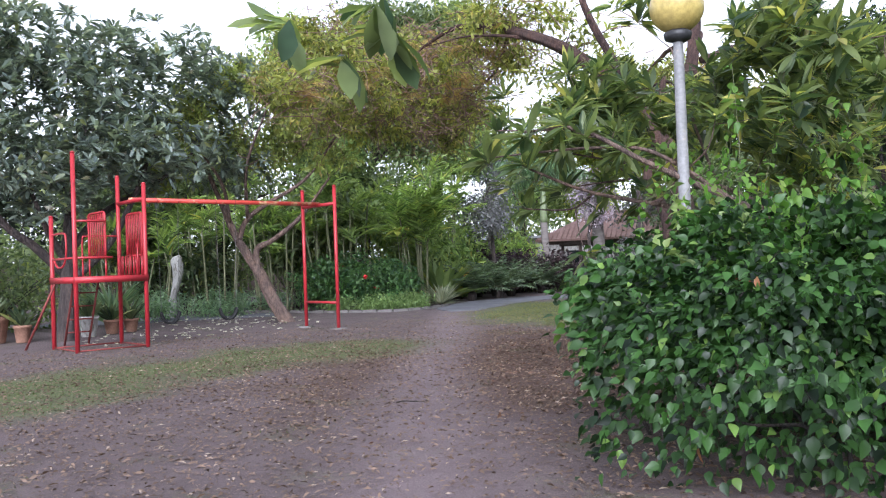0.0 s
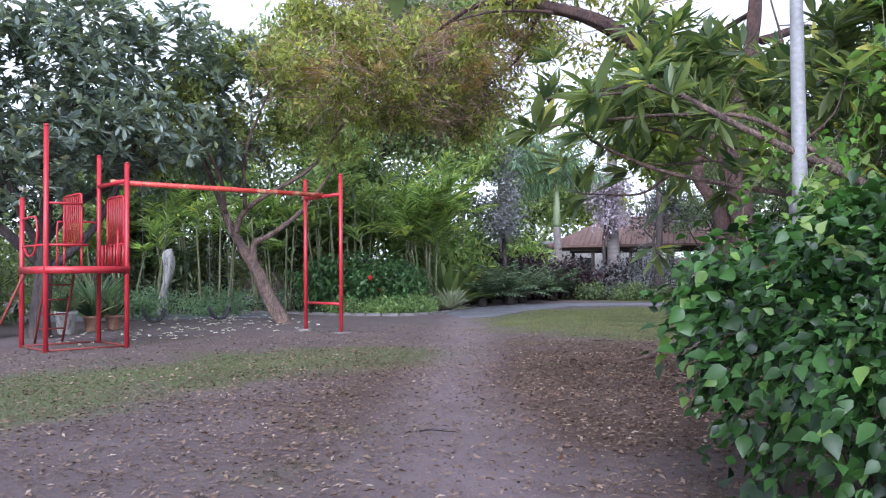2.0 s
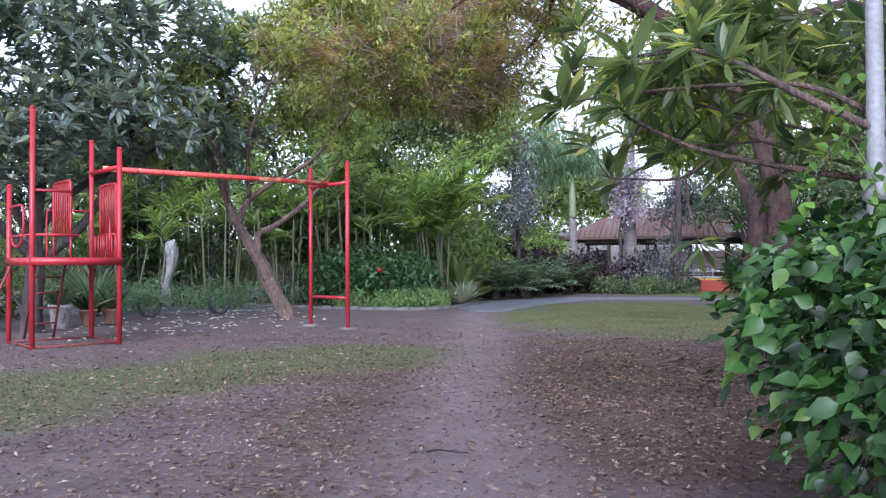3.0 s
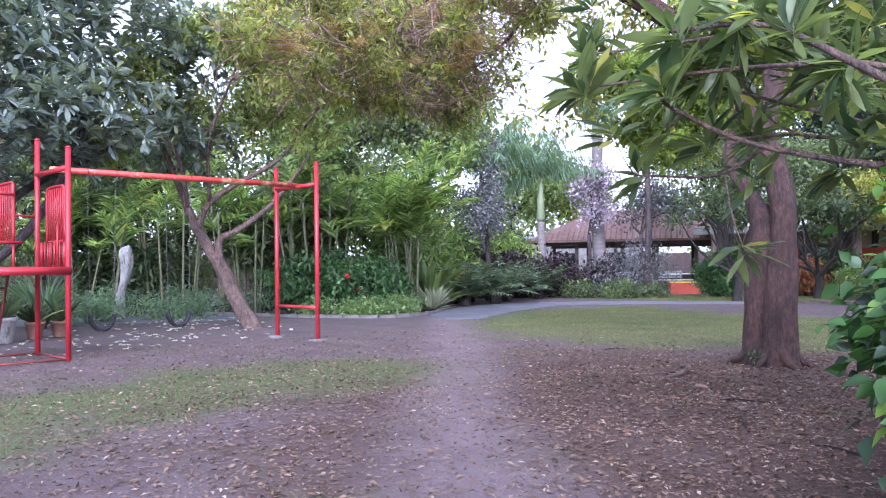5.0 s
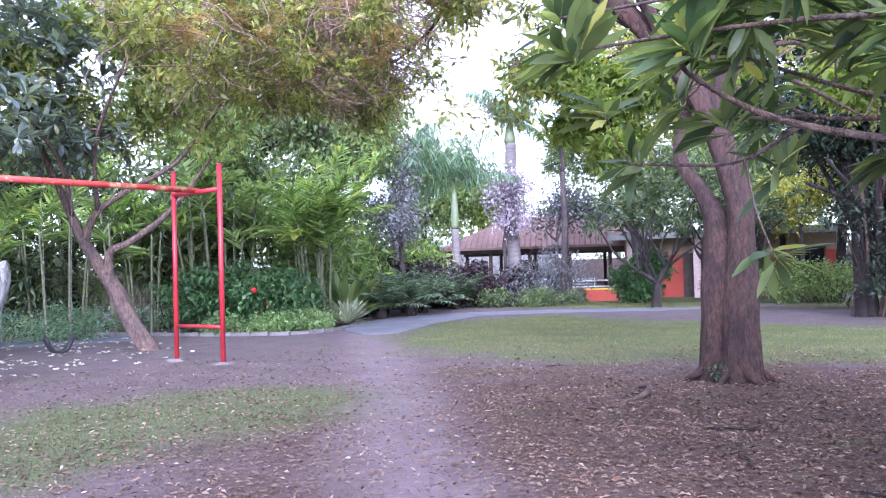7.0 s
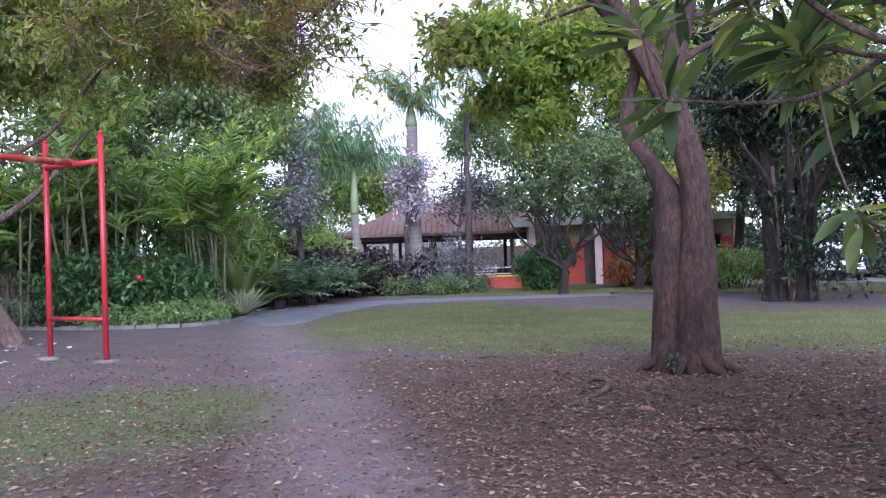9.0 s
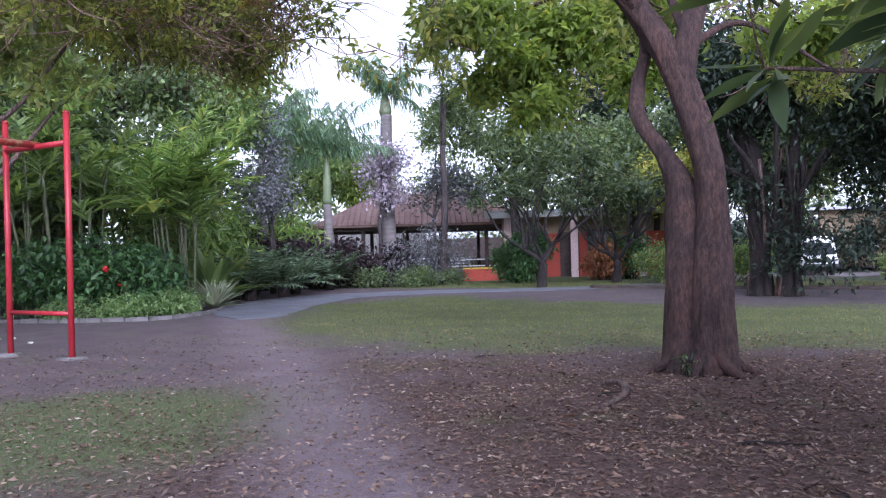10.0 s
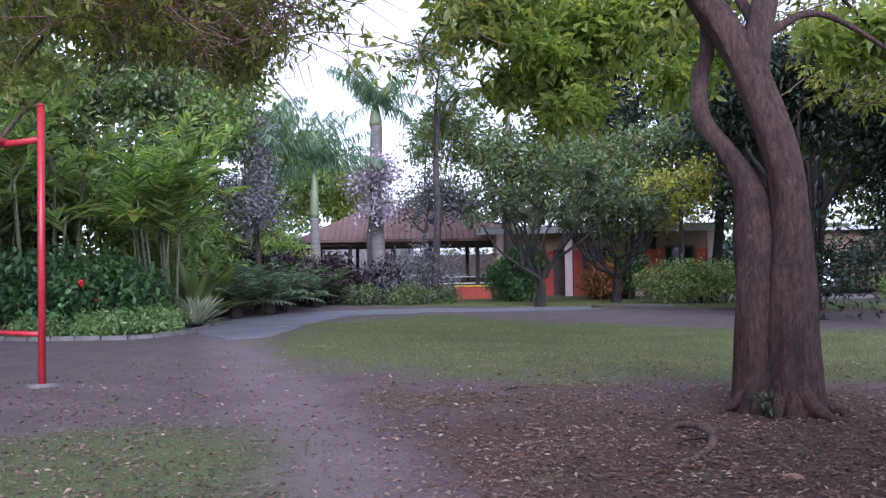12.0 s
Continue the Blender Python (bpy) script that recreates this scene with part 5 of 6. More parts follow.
# palms
def royal_palm(base, trunk_h, shaft_h, label, fronds=13, size=3.0, r=0.2, leaves=L_ROYAL):
    x, y = base
    ob = thing("royal_palm", label, "palm", "royal palms", at=(x, y, 0))
    t = Buf()
    hs = np.linspace(-0.1, trunk_h, 26)
    tube(t, np.c_[0.05 * np.sin(hs), np.zeros(26), hs], r * (1.08 - 0.25 * hs / trunk_h + 0.03 * (np.arange(26) % 2)), 14)
    part("trunk", t, PALM_TRUNK, ob)
    top = trunk_h
    if shaft_h:
        part("crownshaft", lathe([(r * 0.86, trunk_h - 0.02), (r * 0.95, trunk_h + 0.15), (r * 0.7, trunk_h + 0.6 * shaft_h), (r * 0.35, trunk_h + shaft_h)], 14), CROWNSHAFT, ob, "smooth green crownshaft")
        top += shaft_h
    ribs, lf = Buf(), Buf()
    for k in range(fronds):
        a = 2.4 * k
        el = rng.uniform(0.2, 2.6)
        frond(ribs, lf, (0, 0, top - 0.15), (math.cos(a), math.sin(a), el), size * rng.uniform(0.8, 1.1), rng.uniform(0.25, 0.6), 30, 0.75, 0.05, 1.4, ragged=0.36)
    tagged(part("ribwork", ribs, CANE, ob), kind="stuff")
    tagged(part("frondwork", lf, leaves, ob), kind="stuff")
    return ob


royal_palm((-25.53, 31.14), 3.4, 2.1, "royal palm with a grey trunk and green crownshaft", 17, 3.4)
royal_palm((-24.67, 34.29), 7.4, 1.0, "tall pale-trunked royal palm with a thin crown", 13, 2.8, 0.3)
royal_palm((-26.6, 28.4), 4.8, 0.9, "dark royal palm with long hanging fronds", 17, 3.2, 0.14)
royal_palm((-27.6, 30.0), 5.6, 0.9, "royal palm half hidden among the others", 15, 3.0, 0.14)
royal_palm((-21.4, 40.5), 8.5, 1.0, "far tall palm against the sky", 9, 2.2, 0.16)


def cane_palm(base, stems, height, label, spread=0.5, size=1.7, leaves=L_PALM, lean=0.5, fronds=4):
    """A clump of thin ringed canes, each with its own feather crown."""
    x, y = base
    ob = thing("cane_palm", label, "palm", "cane palms in the bed", at=(x, y, 0))
    ribs, lf = Buf(), Buf()
    for k in range(stems):
        a = rng.uniform(0, 2 * math.pi)
        r = spread * math.sqrt(rng.random())
        h = height * rng.uniform(0.65, 1.1)
        p0 = np.array([r * math.cos(a), r * math.sin(a), -0.05])
        p1 = p0 + np.array([lean * math.cos(a) * rng.uniform(0, 1), lean * math.sin(a) * rng.uniform(0, 1), h])
        s = spline([(*p0, 0.045), (*(0.55 * p0 + 0.45 * p1 + np.array([0, 0, 0.1])), 0.036), (*p1, 0.028)], 6)
        b = Buf()
        tube(b, s[:, :3], s[:, 3] * (1 + 0.1 * (np.arange(len(s)) % 2)), 7)
        part("cane", b, CANE, ob)
        for j in range(fronds):
            aa = 2.4 * j + rng.uniform(0, 1)
            root = p1 + (p0 - p1) * rng.uniform(0, 0.3) if j else p1
            frond(ribs, lf, root, (math.cos(aa), math.sin(aa), rng.uniform(0.5, 3.0)), size * rng.uniform(0.6, 1.2), rng.uniform(0.12, 0.42), 15, 0.56, 0.075, rng.uniform(-0.3, 0.3), vee=0.9)
    tagged(part("ribwork", ribs, CANE, ob), kind="stuff")
    tagged(part("frondwork", lf, leaves, ob), kind="stuff")
    return ob


cane_palm((-20.6, 18.8), 5, 3.6, "slender cane palm leaning over the bed", 0.4, 1.6, L_PALM, 0.7)
cane_palm((-23.0, 20.6), 7, 4.4, "tall cane palm clump with arching fronds", 0.8, 2.0)
cane_palm((-22.6, 16.9), 11, 3.8, "crowded bare green canes behind the shrub", 1.1, 1.4, L_MID, 0.5, 2)
cane_palm((-24.2, 15.6), 12, 4.0, "crowded bare green canes by the leaning tree", 1.3, 1.4, L_PALM, 0.5, 2)
cane_palm((-26.2, 13.6), 12, 3.4, "cane clump beyond the paved patch", 1.4, 1.5, L_PALM, 0.5, 2)
cane_palm((-27.2, 11.2), 11, 3.0, "cane clump at the back of the yard", 1.4, 1.5, L_PALM, 0.5, 3)
cane_palm((-24.9, 23.6), 6, 4.6, "cane palm with broad light fronds", 0.8, 2.1, L_PALM)
cane_palm((-20.43, 19.13), 4, 3.7, "light green palm with broad arching fronds in the bed", 0.3, 2.3, L_PALM, 0.35, 7)
cane_palm((-25.5, 18.0), 8, 5.0, "tall cane palm deep in the bed", 1.0, 1.9, L_MID)


# rosette plants
def sword_plant(name, label, category, base, count, length, width, leaves, rise=0.6, shape=SWORD, group=""):
    ob = thing(name, label, category, group, at=(*base, 0))
    b = Buf()
    a = rng.uniform(0, 2 * math.pi, count)
    el = rng.uniform(rise * 0.2, rise * 2.2, count)
    d = np.c_[np.cos(a), np.sin(a), el]
    s = rng.uniform(0.75, 1.1, count)
    scatter(b, shape, np.c_[0.05 * np.cos(a), 0.05 * np.sin(a), np.full(count, 0.04)], d, s * length, s * width, 0.1)
    tagged(part("foliage", b, leaves, ob), kind="stuff")
    part("base", lathe([(0.1, -0.05), (0.12, 0.03), (0.07, 0.12)], 12), BARK_DARK, ob)
    return ob


sword_plant("striped_agave", "pale striped spiky agave at the bed's corner", "agave", (-19.8, 19.2), 120, 0.9, 0.075, L_STRIPE, 0.9)
sword_plant("bromeliad", "rusty orange bromeliad beside the agave", "plant", (-20.8, 19.3), 40, 0.8, 0.1, L_RUST, 0.7)
for k, (x, y) in enumerate(((-21.8, 20.9), (-22.6, 22.0), (-23.0, 23.2))):
    sword_plant("ginger_clump", "yellow-green ginger clump with upright leaves", "plant", (x, y), 75, 1.75 - 0.15 * k, 0.26, L_YELLOW if k == 1 else L_MID, 1.6, LANCE, "ginger clumps")


def cycad(base, size, label):
    ob = thing("cycad", label, "cycad", "cycads along the path", at=(*base, 0))
    part("stem", lathe([(0.16, -0.05), (0.2, 0.1), (0.17, 0.3), (0.08, 0.36)], 12), BARK_DARK, ob)
    ribs, lf = Buf(), Buf()
    for k in range(20):
        a = 2.4 * k
        frond(ribs, lf, (0, 0, 0.3), (math.cos(a), math.sin(a), rng.uniform(0.3, 2.0)), size * rng.uniform(0.8, 1.05), rng.uniform(0.15, 0.4), 30, 0.3, 0.05, 0.05)
    tagged(part("ribwork", ribs, CANE, ob), kind="stuff")
    tagged(part("frondwork", lf, L_CYCAD, ob), kind="stuff")


for x, y, s in ((-21.2, 22.0, 1.8), (-21.7, 24.0, 2.0), (-22.6, 25.6, 1.9), (-23.2, 28.2, 1.8), (-23.6, 24.6, 1.8)):
    cycad((x, y), s, "dark green cycad arching over the path edge")


def shrub(name, label, blobs, ntips, count, leaf_len, leaf_w, leaves, category="shrub", group="", size=0.16, flowers=0, petal=RED_PETAL):
    ob = thing(name, label, category, group)
    tips = in_blobs(blobs, ntips, 0.3)
    stems = Buf()
    c = np.asarray(blobs, float)[:, :3].mean(axis=0)
    for i in range(min(26, ntips)):
        t = tips[i]
        s = spline([(c[0] + 0.4 * (t[0] - c[0]), c[1] + 0.4 * (t[1] - c[1]), -0.05, 0.02), (c[0] + 0.6 * (t[0] - c[0]), c[1] + 0.6 * (t[1] - c[1]), 0.5 * t[2], 0.013), (*t, 0.005)], 3)
        tube(stems, s[:, :3], s[:, 3], 5, cap=False)
    tagged(part("stemwork", stems, BARK_DARK, ob), kind="stuff")
    tips[:, 2] = np.maximum(tips[:, 2], 0.1)
    lf = clumps(tips, OVATE, count, size, leaf_len, leaf_w)
    for v in lf.v:
        v[:, 2] = np.maximum(v[:, 2], 0.01)
    tagged(part("foliage", lf, leaves, ob), kind="stuff")
    for i in range(flowers):
        part("flower", rosettes(tips[[-1 - i]] + np.array([[0.1, -0.2, 0.2]]), np.array([[0.3, -0.5, 0.6]]), OVATE, 7, 0.13, 0.11), petal, ob, "bright red flower")
    return seat(ob, (c[0], c[1], 0))


shrub("flowering_shrub", "rounded dark green shrub with a few red flowers", [(-21.0, 16.2, 0.95, 1.0, 0.9), (-20.0, 17.0, 0.9, 1.0, 0.85), (-22.2, 15.7, 0.9, 0.9, 0.85)], 420, 15, 0.17, 0.085, L_SHRUB, flowers=4)
shrub("low_herbs", "low pale green herbs spilling over the kerb", [(-20.4, 15.4, 0.2, 0.6, 0.22), (-19.4, 16.1, 0.22, 0.6, 0.25), (-19.0, 16.9, 0.25, 0.6, 0.28), (-19.4, 17.7, 0.2, 0.5, 0.22)], 260, 26, 0.11, 0.04, L_HERB, "herbs", size=0.12)
shrub("maroon_shrub", "dark maroon-leaved shrub behind the cycads", [(-24.6, 28.4, 1.0, 1.0, 0.9), (-25.6, 27.4, 1.1, 1.0, 1.0)], 160, 30, 0.2, 0.1, L_MAROON, size=0.2)
shrub("maroon_shrub", "dark maroon-leaved shrub by the palm trunk", [(-24.0, 30.0, 0.9, 1.0, 0.9), (-23.0, 32.2, 0.8, 1.0, 0.8)], 160, 30, 0.2, 0.1, L_MAROON, size=0.2)
shrub("grey_bush", "thin silvery bush before the pavilion", [(-22.0, 31.4, 0.9, 1.0, 0.9), (-21.0, 32.6, 1.2, 1.2, 1.2)], 150, 22, 0.14, 0.05, L_GREY, size=0.25)
shrub("path_plants", "low mixed dull green plants along the path", [(-20.9, 30.6, 0.3, 0.9, 0.35), (-19.8, 31.6, 0.25, 0.6, 0.3), (-22.4, 29.6, 0.3, 0.7, 0.4)], 130, 24, 0.16, 0.06, L_DARK)
shrub("round_bush", "dense dark green bush beside the path's turn", [(-18.0, 33.6, 0.9, 0.9, 0.9), (-17.5, 33.9, 1.5, 0.7, 0.6)], 220, 28, 0.16, 0.07, L_SHRUB)
shrub("red_leaved_bush", "orange-red leaved bush against the wall", [(-15.4, 36.2, 0.8, 0.8, 0.8)], 90, 26, 0.16, 0.07, L_RUST)
shrub("blue_green_bush", "bluish green bush beside the steps", [(-14.6, 36.8, 1.0, 0.8, 0.9)], 100, 26, 0.16, 0.07, L_SHRUB)
shrub("bright_bush", "bright green spreading bush beyond the lawn", [(-12.0, 33.2, 0.8, 1.2, 0.7), (-10.5, 33.8, 0.8, 1.2, 0.7), (-9.2, 34.2, 0.8, 1.0, 0.6)], 240, 28, 0.15, 0.06, L_MID)
drive_bush = shrub("drive_bush", "small round green bush beside the drive", [(-5.4, 46.5, 0.55, 0.9, 0.55)], 60, 24, 0.17, 0.07, L_MID)
drive_bush.location.z = -0.36
shrub("yard_hedge", "low pale hedge behind the paved patch", [(-23.0, 9.7, 0.3, 0.7, 0.34), (-22.9, 10.7, 0.3, 0.7, 0.34), (-22.8, 11.8, 0.28, 0.7, 0.32), (-22.7, 12.8, 0.26, 0.7, 0.3), (-27.5, 9.5, 0.4, 1.0, 0.45), (-27.0, 11.8, 0.4, 1.0, 0.45), (-26.0, 14.0, 0.4, 1.0, 0.45), (-24.3, 15.2, 0.35, 0.8, 0.4)], 300, 24, 0.14, 0.05, L_ROYAL)
sword_plant("strap_leaf_clump", "tall dark clump of drooping strap leaves", "plant", (-21.9, 8.3), 110, 1.35, 0.1, L_ROYAL, 2.8, STRAP)
yl = thing("yellow_leaf_plant", "slender plant with a few broad yellow leaves", "plant", at=(-20.6, 17.9, 0))
b = Buf()
tube(b, spline([(0.1, 0.2, -0.05), (0.03, 0.1, 1.4), (0, 0, 2.75)], 6), np.linspace(0.03, 0.012, 13), 6)
part("stem", b, CANE, yl)
for a, e in ((-2.2, -0.3), (-0.6, -0.2), (0.8, 0.2), (2.4, 0.5)):
    b = Buf()
    scatter(b, OVATE, [(0, 0, 2.72)], [(math.cos(a), math.sin(a), e)], 0.55, 0.34, 0.1)
    part("leaf", b, L_YELLOW, yl, "broad yellow leaf")
shrub("base_sprout", "small green sprouts at the foot of the big tree", [(-5.72, 12.14, 0.1, 0.13, 0.12)], 5, 8, 0.075, 0.03, L_GLOSS, "sprout", size=0.05)
# Shrub row added in near-black leaves to darken the bright view behind the van.
screen = shrub("dark_screen", "tall hedge added behind the parked van, leaves coloured shade-dark", [(-14, 54, 1.6, 1.8, 1.6), (-11, 54, 1.8, 1.8, 1.8), (-8, 54, 1.7, 1.8, 1.7), (-5, 54, 1.8, 1.8, 1.8), (-2, 54, 1.7, 1.8, 1.7), (1, 54, 1.8, 1.8, 1.8)], 420, 24, 0.3, 0.14, L_DEEP, size=0.4)
screen.location.z = -0.36
shrub("leafy_screen", "tangled dark leafy growth at the yard's far side", [(-20.5, 1.5, 1.2, 1.6, 1.2), (-21.5, 4.0, 1.4, 1.6, 1.4), (-24.0, 6.0, 1.4, 1.8, 1.5)], 240, 26, 0.22, 0.09, L_DARK, size=0.3)

# tall filling growth in the bed
for lab, blobs, lv, shape_l in (
        ("tall light green foliage among the canes", [(-22.8, 19.6, 2.6, 1.0, 1.5), (-24.0, 21.6, 2.4, 1.2, 1.6), (-23.4, 18.4, 3.4, 1.0, 1.0)], L_MID, 0.34),
        ("tall broad-leaved growth behind the flowering shrub", [(-24.0, 17.2, 2.2, 1.2, 1.5), (-25.4, 16.2, 2.6, 1.2, 1.6), (-23.6, 16.6, 3.6, 1.2, 1.0)], L_DARK, 0.36),
        ("dark growth behind the leaning tree", [(-27.6, 13.6, 1.6, 1.2, 1.2), (-28.8, 12.0, 2.4, 1.3, 1.6), (-27.0, 15.6, 3.0, 1.0, 1.0)], L_GLOSS, 0.34),
        ("dark leafy growth behind the paved patch", [(-28.5, 9.0, 1.8, 1.5, 1.7), (-30.0, 12.5, 1.8, 1.6, 1.7), (-31.0, 16.5, 1.8, 1.6, 1.7), (-29.5, 19.5, 2.0, 1.5, 1.8)], L_DARK, 0.34),
        ("tall ginger growth behind the cycads", [(-24.6, 23.0, 1.6, 1.0, 1.3), (-25.2, 25.0, 1.8, 1.0, 1.4), (-26.4, 29.5, 1.6, 1.2, 1.4)], L_PALM, 0.4),
        ("dark growth under the palms", [(-28.5, 28.0, 1.8, 1.6, 1.7), (-28.5, 31.5, 1.8, 1.6, 1.6), (-27.5, 24.5, 2.0, 1.4, 1.8)], L_DARK, 0.34)):
    shrub("tall_growth", lab, blobs, 230, 17, shape_l, 0.1, lv, "shrub", "tall growth in the bed", size=0.3)

# distant woods that close the view
wood_tips = np.array([(70 * math.cos(a) - 10, 70 * math.sin(a) + 12, z) for a, z in zip(rng.uniform(0, 2 * math.pi, 2600), rng.uniform(0.5, 7.5, 2600))]) + rng.normal(0, 2.5, (2600, 3)) * np.array([1, 1, 0.4])
wood_tips = wood_tips[wood_tips[:, 2] > 0.4]
lf = clumps(wood_tips, DIAMOND, 26, 0.7, 0.6, 0.4)
tagged(part("distant_woods", lf, L_DARK), "distant dark belt of trees round the garden", "woods", kind="stuff")

# silvery and mauve climbers
for lab, base, blobs, lv in (("silvery-leaved small tree among the palms", (-23.6, 25.6), [(-23.3, 25.6, 3.6, 1.1, 0.8), (-24.6, 26.7, 5.2, 0.7, 1.4), (-25.0, 26.0, 3.9, 0.9, 0.6)], L_GREY),
                             ("mauve-flowered climber on a palm trunk", (-24.3, 33.0), [(-23.9, 32.6, 5.0, 1.0, 0.8), (-24.3, 33.5, 4.0, 1.0, 0.6)], L_PINK),
                             ("thin grey small tree before the roof", (-22.4, 34.2), [(-22.4, 34.8, 4.4, 1.3, 0.9), (-21.4, 35.2, 3.8, 1.2, 0.7), (-23.2, 35.4, 3.6, 1.0, 0.6)], L_GREY)):
    far_tree("silvery_tree" if lv is L_GREY else "mauve_climber", lab, base, 5, blobs, 110, puff(DIAMOND, 34, 0.34, 0.17, 0.09), BARK_GREY, lv, 0.1)

# ---- buildings ----
def pavilion():
    """Open garden pavilion with a hipped roof on dark posts."""
    ob = thing("pavilion", "open garden pavilion with a faded red hipped roof on dark posts", "pavilion", at=(-26.6, 40.4, 0), turn=32.0)
    w, d, eave, top = 5.4, 3.6, 2.65, 4.2
    b = Buf()
    e, r = 0.12, 2.6
    v = [(-w, -d, eave), (w, -d, eave), (w, d, eave), (-w, d, eave), (-r, 0, top), (r, 0, top)]
    v += [(x, y, z - e) for x, y, z in v]
    f = [(0, 1, 5, 4), (2, 3, 4, 5), (1, 2, 5), (3, 0, 4), (7, 6, 10, 11), (9, 8, 11, 10), (8, 7, 11), (6, 9, 10), (0, 6, 7, 1), (1, 7, 8, 2), (2, 8, 9, 3), (3, 9, 6, 0)]
    b.v.append(np.array(v, float)); b.f = [list(q) for q in f]; b.n = len(v)
    roof = part("roof", b, ROOF_TILE, ob, "faded red roof sheets", False)
    for k in range(40):
        x = -w + 0.13 + k * (2 * w - 0.26) / 39
        run = min(1.0, (w - abs(x)) / (w - r))
        rib = Buf()
        tube(rib, [(x, -d, eave + 0.02), (x, -d + d * run, eave + (top - eave) * run + 0.02)], [0.03, 0.03], 5)
        part("roof_rib", rib, ROOF_TILE, roof)
    part("ridge_cap", rod((-r - 0.05, 0, top + 0.03), (r + 0.05, 0, top + 0.03), 0.09), ROOF_TILE, roof)
    for x in np.linspace(-w + 0.5, w - 0.5, 6):
        for y in (-d + 0.4, d - 0.4):
            part("post", box((x - 0.09, y - 0.09, 0.0), (x + 0.09, y + 0.09, eave + 0.02), 0.01), DARK_WOOD, ob, smooth=False)
    for y in (-d + 0.4, d - 0.4):
        part("beam", box((-w + 0.3, y - 0.08, eave - 0.3), (w - 0.3, y + 0.08, eave - 0.08), 0.01), DARK_WOOD, ob, smooth=False)
    part("floor", box((-w + 0.2, -d + 0.2, -0.1), (w - 0.2, d - 0.2, 0.1), 0.02), CONCRETE, ob, smooth=False)
    part("low_wall", box((-w + 0.3, d - 0.45, 0.1), (w - 0.3, d - 0.3, 0.75), 0.02), OCHRE_WALL, ob, smooth=False)
    for z in (0.55, 0.85):
        part("rail", box((-w + 0.5, -d + 0.36, z), (w - 0.5, -d + 0.42, z + 0.06), 0.01), WHITE, ob, "white rail", False)


pavilion()

planter = thing("red_planter", "low red planter with a yellow rim before the pavilion", "planter", at=(-20.8, 36.0, 0), turn=38)
part("box", box((-0.95, -0.3, -0.05), (0.95, 0.3, 0.5), 0.02), RED_WALL, planter, smooth=False)
part("rim", box((-1.0, -0.34, 0.5), (1.0, 0.34, 0.58), 0.02), YELLOW_PAINT, planter, "yellow rim", False)
part("soil", box((-0.9, -0.26, 0.56), (0.9, 0.26, 0.6), 0.02), BARK_DARK, planter)


def white_bench(x, y, turn):
    ob = thing("white_bench", "white slatted bench inside the pavilion", "bench", "pavilion benches", at=(x, y, 0.1), turn=turn)
    for k in range(4):
        part("seat_slat", box((-0.8, -0.2 + k * 0.11, 0.42), (0.8, -0.12 + k * 0.11, 0.45), 0.008), WHITE, ob)
    for k in range(3):
        part("back_slat", box((-0.8, 0.24, 0.55 + 0.13 * k), (0.8, 0.27, 0.63 + 0.13 * k), 0.008), WHITE, ob)
    for sx in (-0.7, 0.7):
        part("leg", box((sx - 0.03, -0.18, 0.0), (sx + 0.03, -0.12, 0.42), 0.006), WHITE, ob)
        part("leg", box((sx - 0.03, 0.2, 0.0), (sx + 0.03, 0.27, 0.93), 0.006), WHITE, ob)


white_bench(-24.3, 39.6, 40)
white_bench(-25.9, 38.8, 32)


def low_house():
    """Long low building with a pale metal roof."""
    ob = thing("low_house", "long low red and ochre building with a pale roof", "house", at=(-17.6, 43.0, 0), turn=20)
    wall = part("wall", box((-5, -2.5, -0.1), (4.5, 2.5, 2.9), 0.01), OCHRE_WALL, ob, "ochre upper wall", False)
    part("dado", box((-3.5, -2.56, -0.1), (4.54, -2.5, 2.0), 0.01), RED_WALL, ob, "brick-red lower wall", False)
    part("roof", box((-5.6, -3.6, 2.95), (5.1, 3.2, 3.08), 0.02), ZINC, ob, "pale zinc roof", False)
    part("fascia", box((-5.6, -3.66, 2.75), (5.1, -3.6, 3.0), 0.01), WHITE, ob, smooth=False)
    for x in (-4.6, -1.6, 1.4, 4.4):
        part("column", box((x - 0.16, -3.5, -0.1), (x + 0.16, -3.18, 2.95), 0.02), PINK_WALL, ob, "pale pink column", False)
    for x in (-3.6, -0.4, 3.2):
        win = part("window", box((x - 0.6, -2.6, 1.0), (x + 0.6, -2.55, 2.1), 0.01), GLASS_DARK, ob, smooth=False)
        for z in (1.0, 2.1):
            part("frame_bar", box((x - 0.66, -2.64, z - 0.04), (x + 0.66, -2.58, z + 0.04), 0.006), DARK_WOOD, win, smooth=False)
        for sx in (-0.6, 0.0, 0.6):
            part("frame_bar", box((x + sx - 0.03, -2.64, 1.0), (x + sx + 0.03, -2.58, 2.1), 0.006), DARK_WOOD, win, smooth=False)
    part("door", box((-2.3, -2.6, -0.05), (-1.4, -2.55, 2.05), 0.01), DARK_WOOD, ob, smooth=False)


low_house()


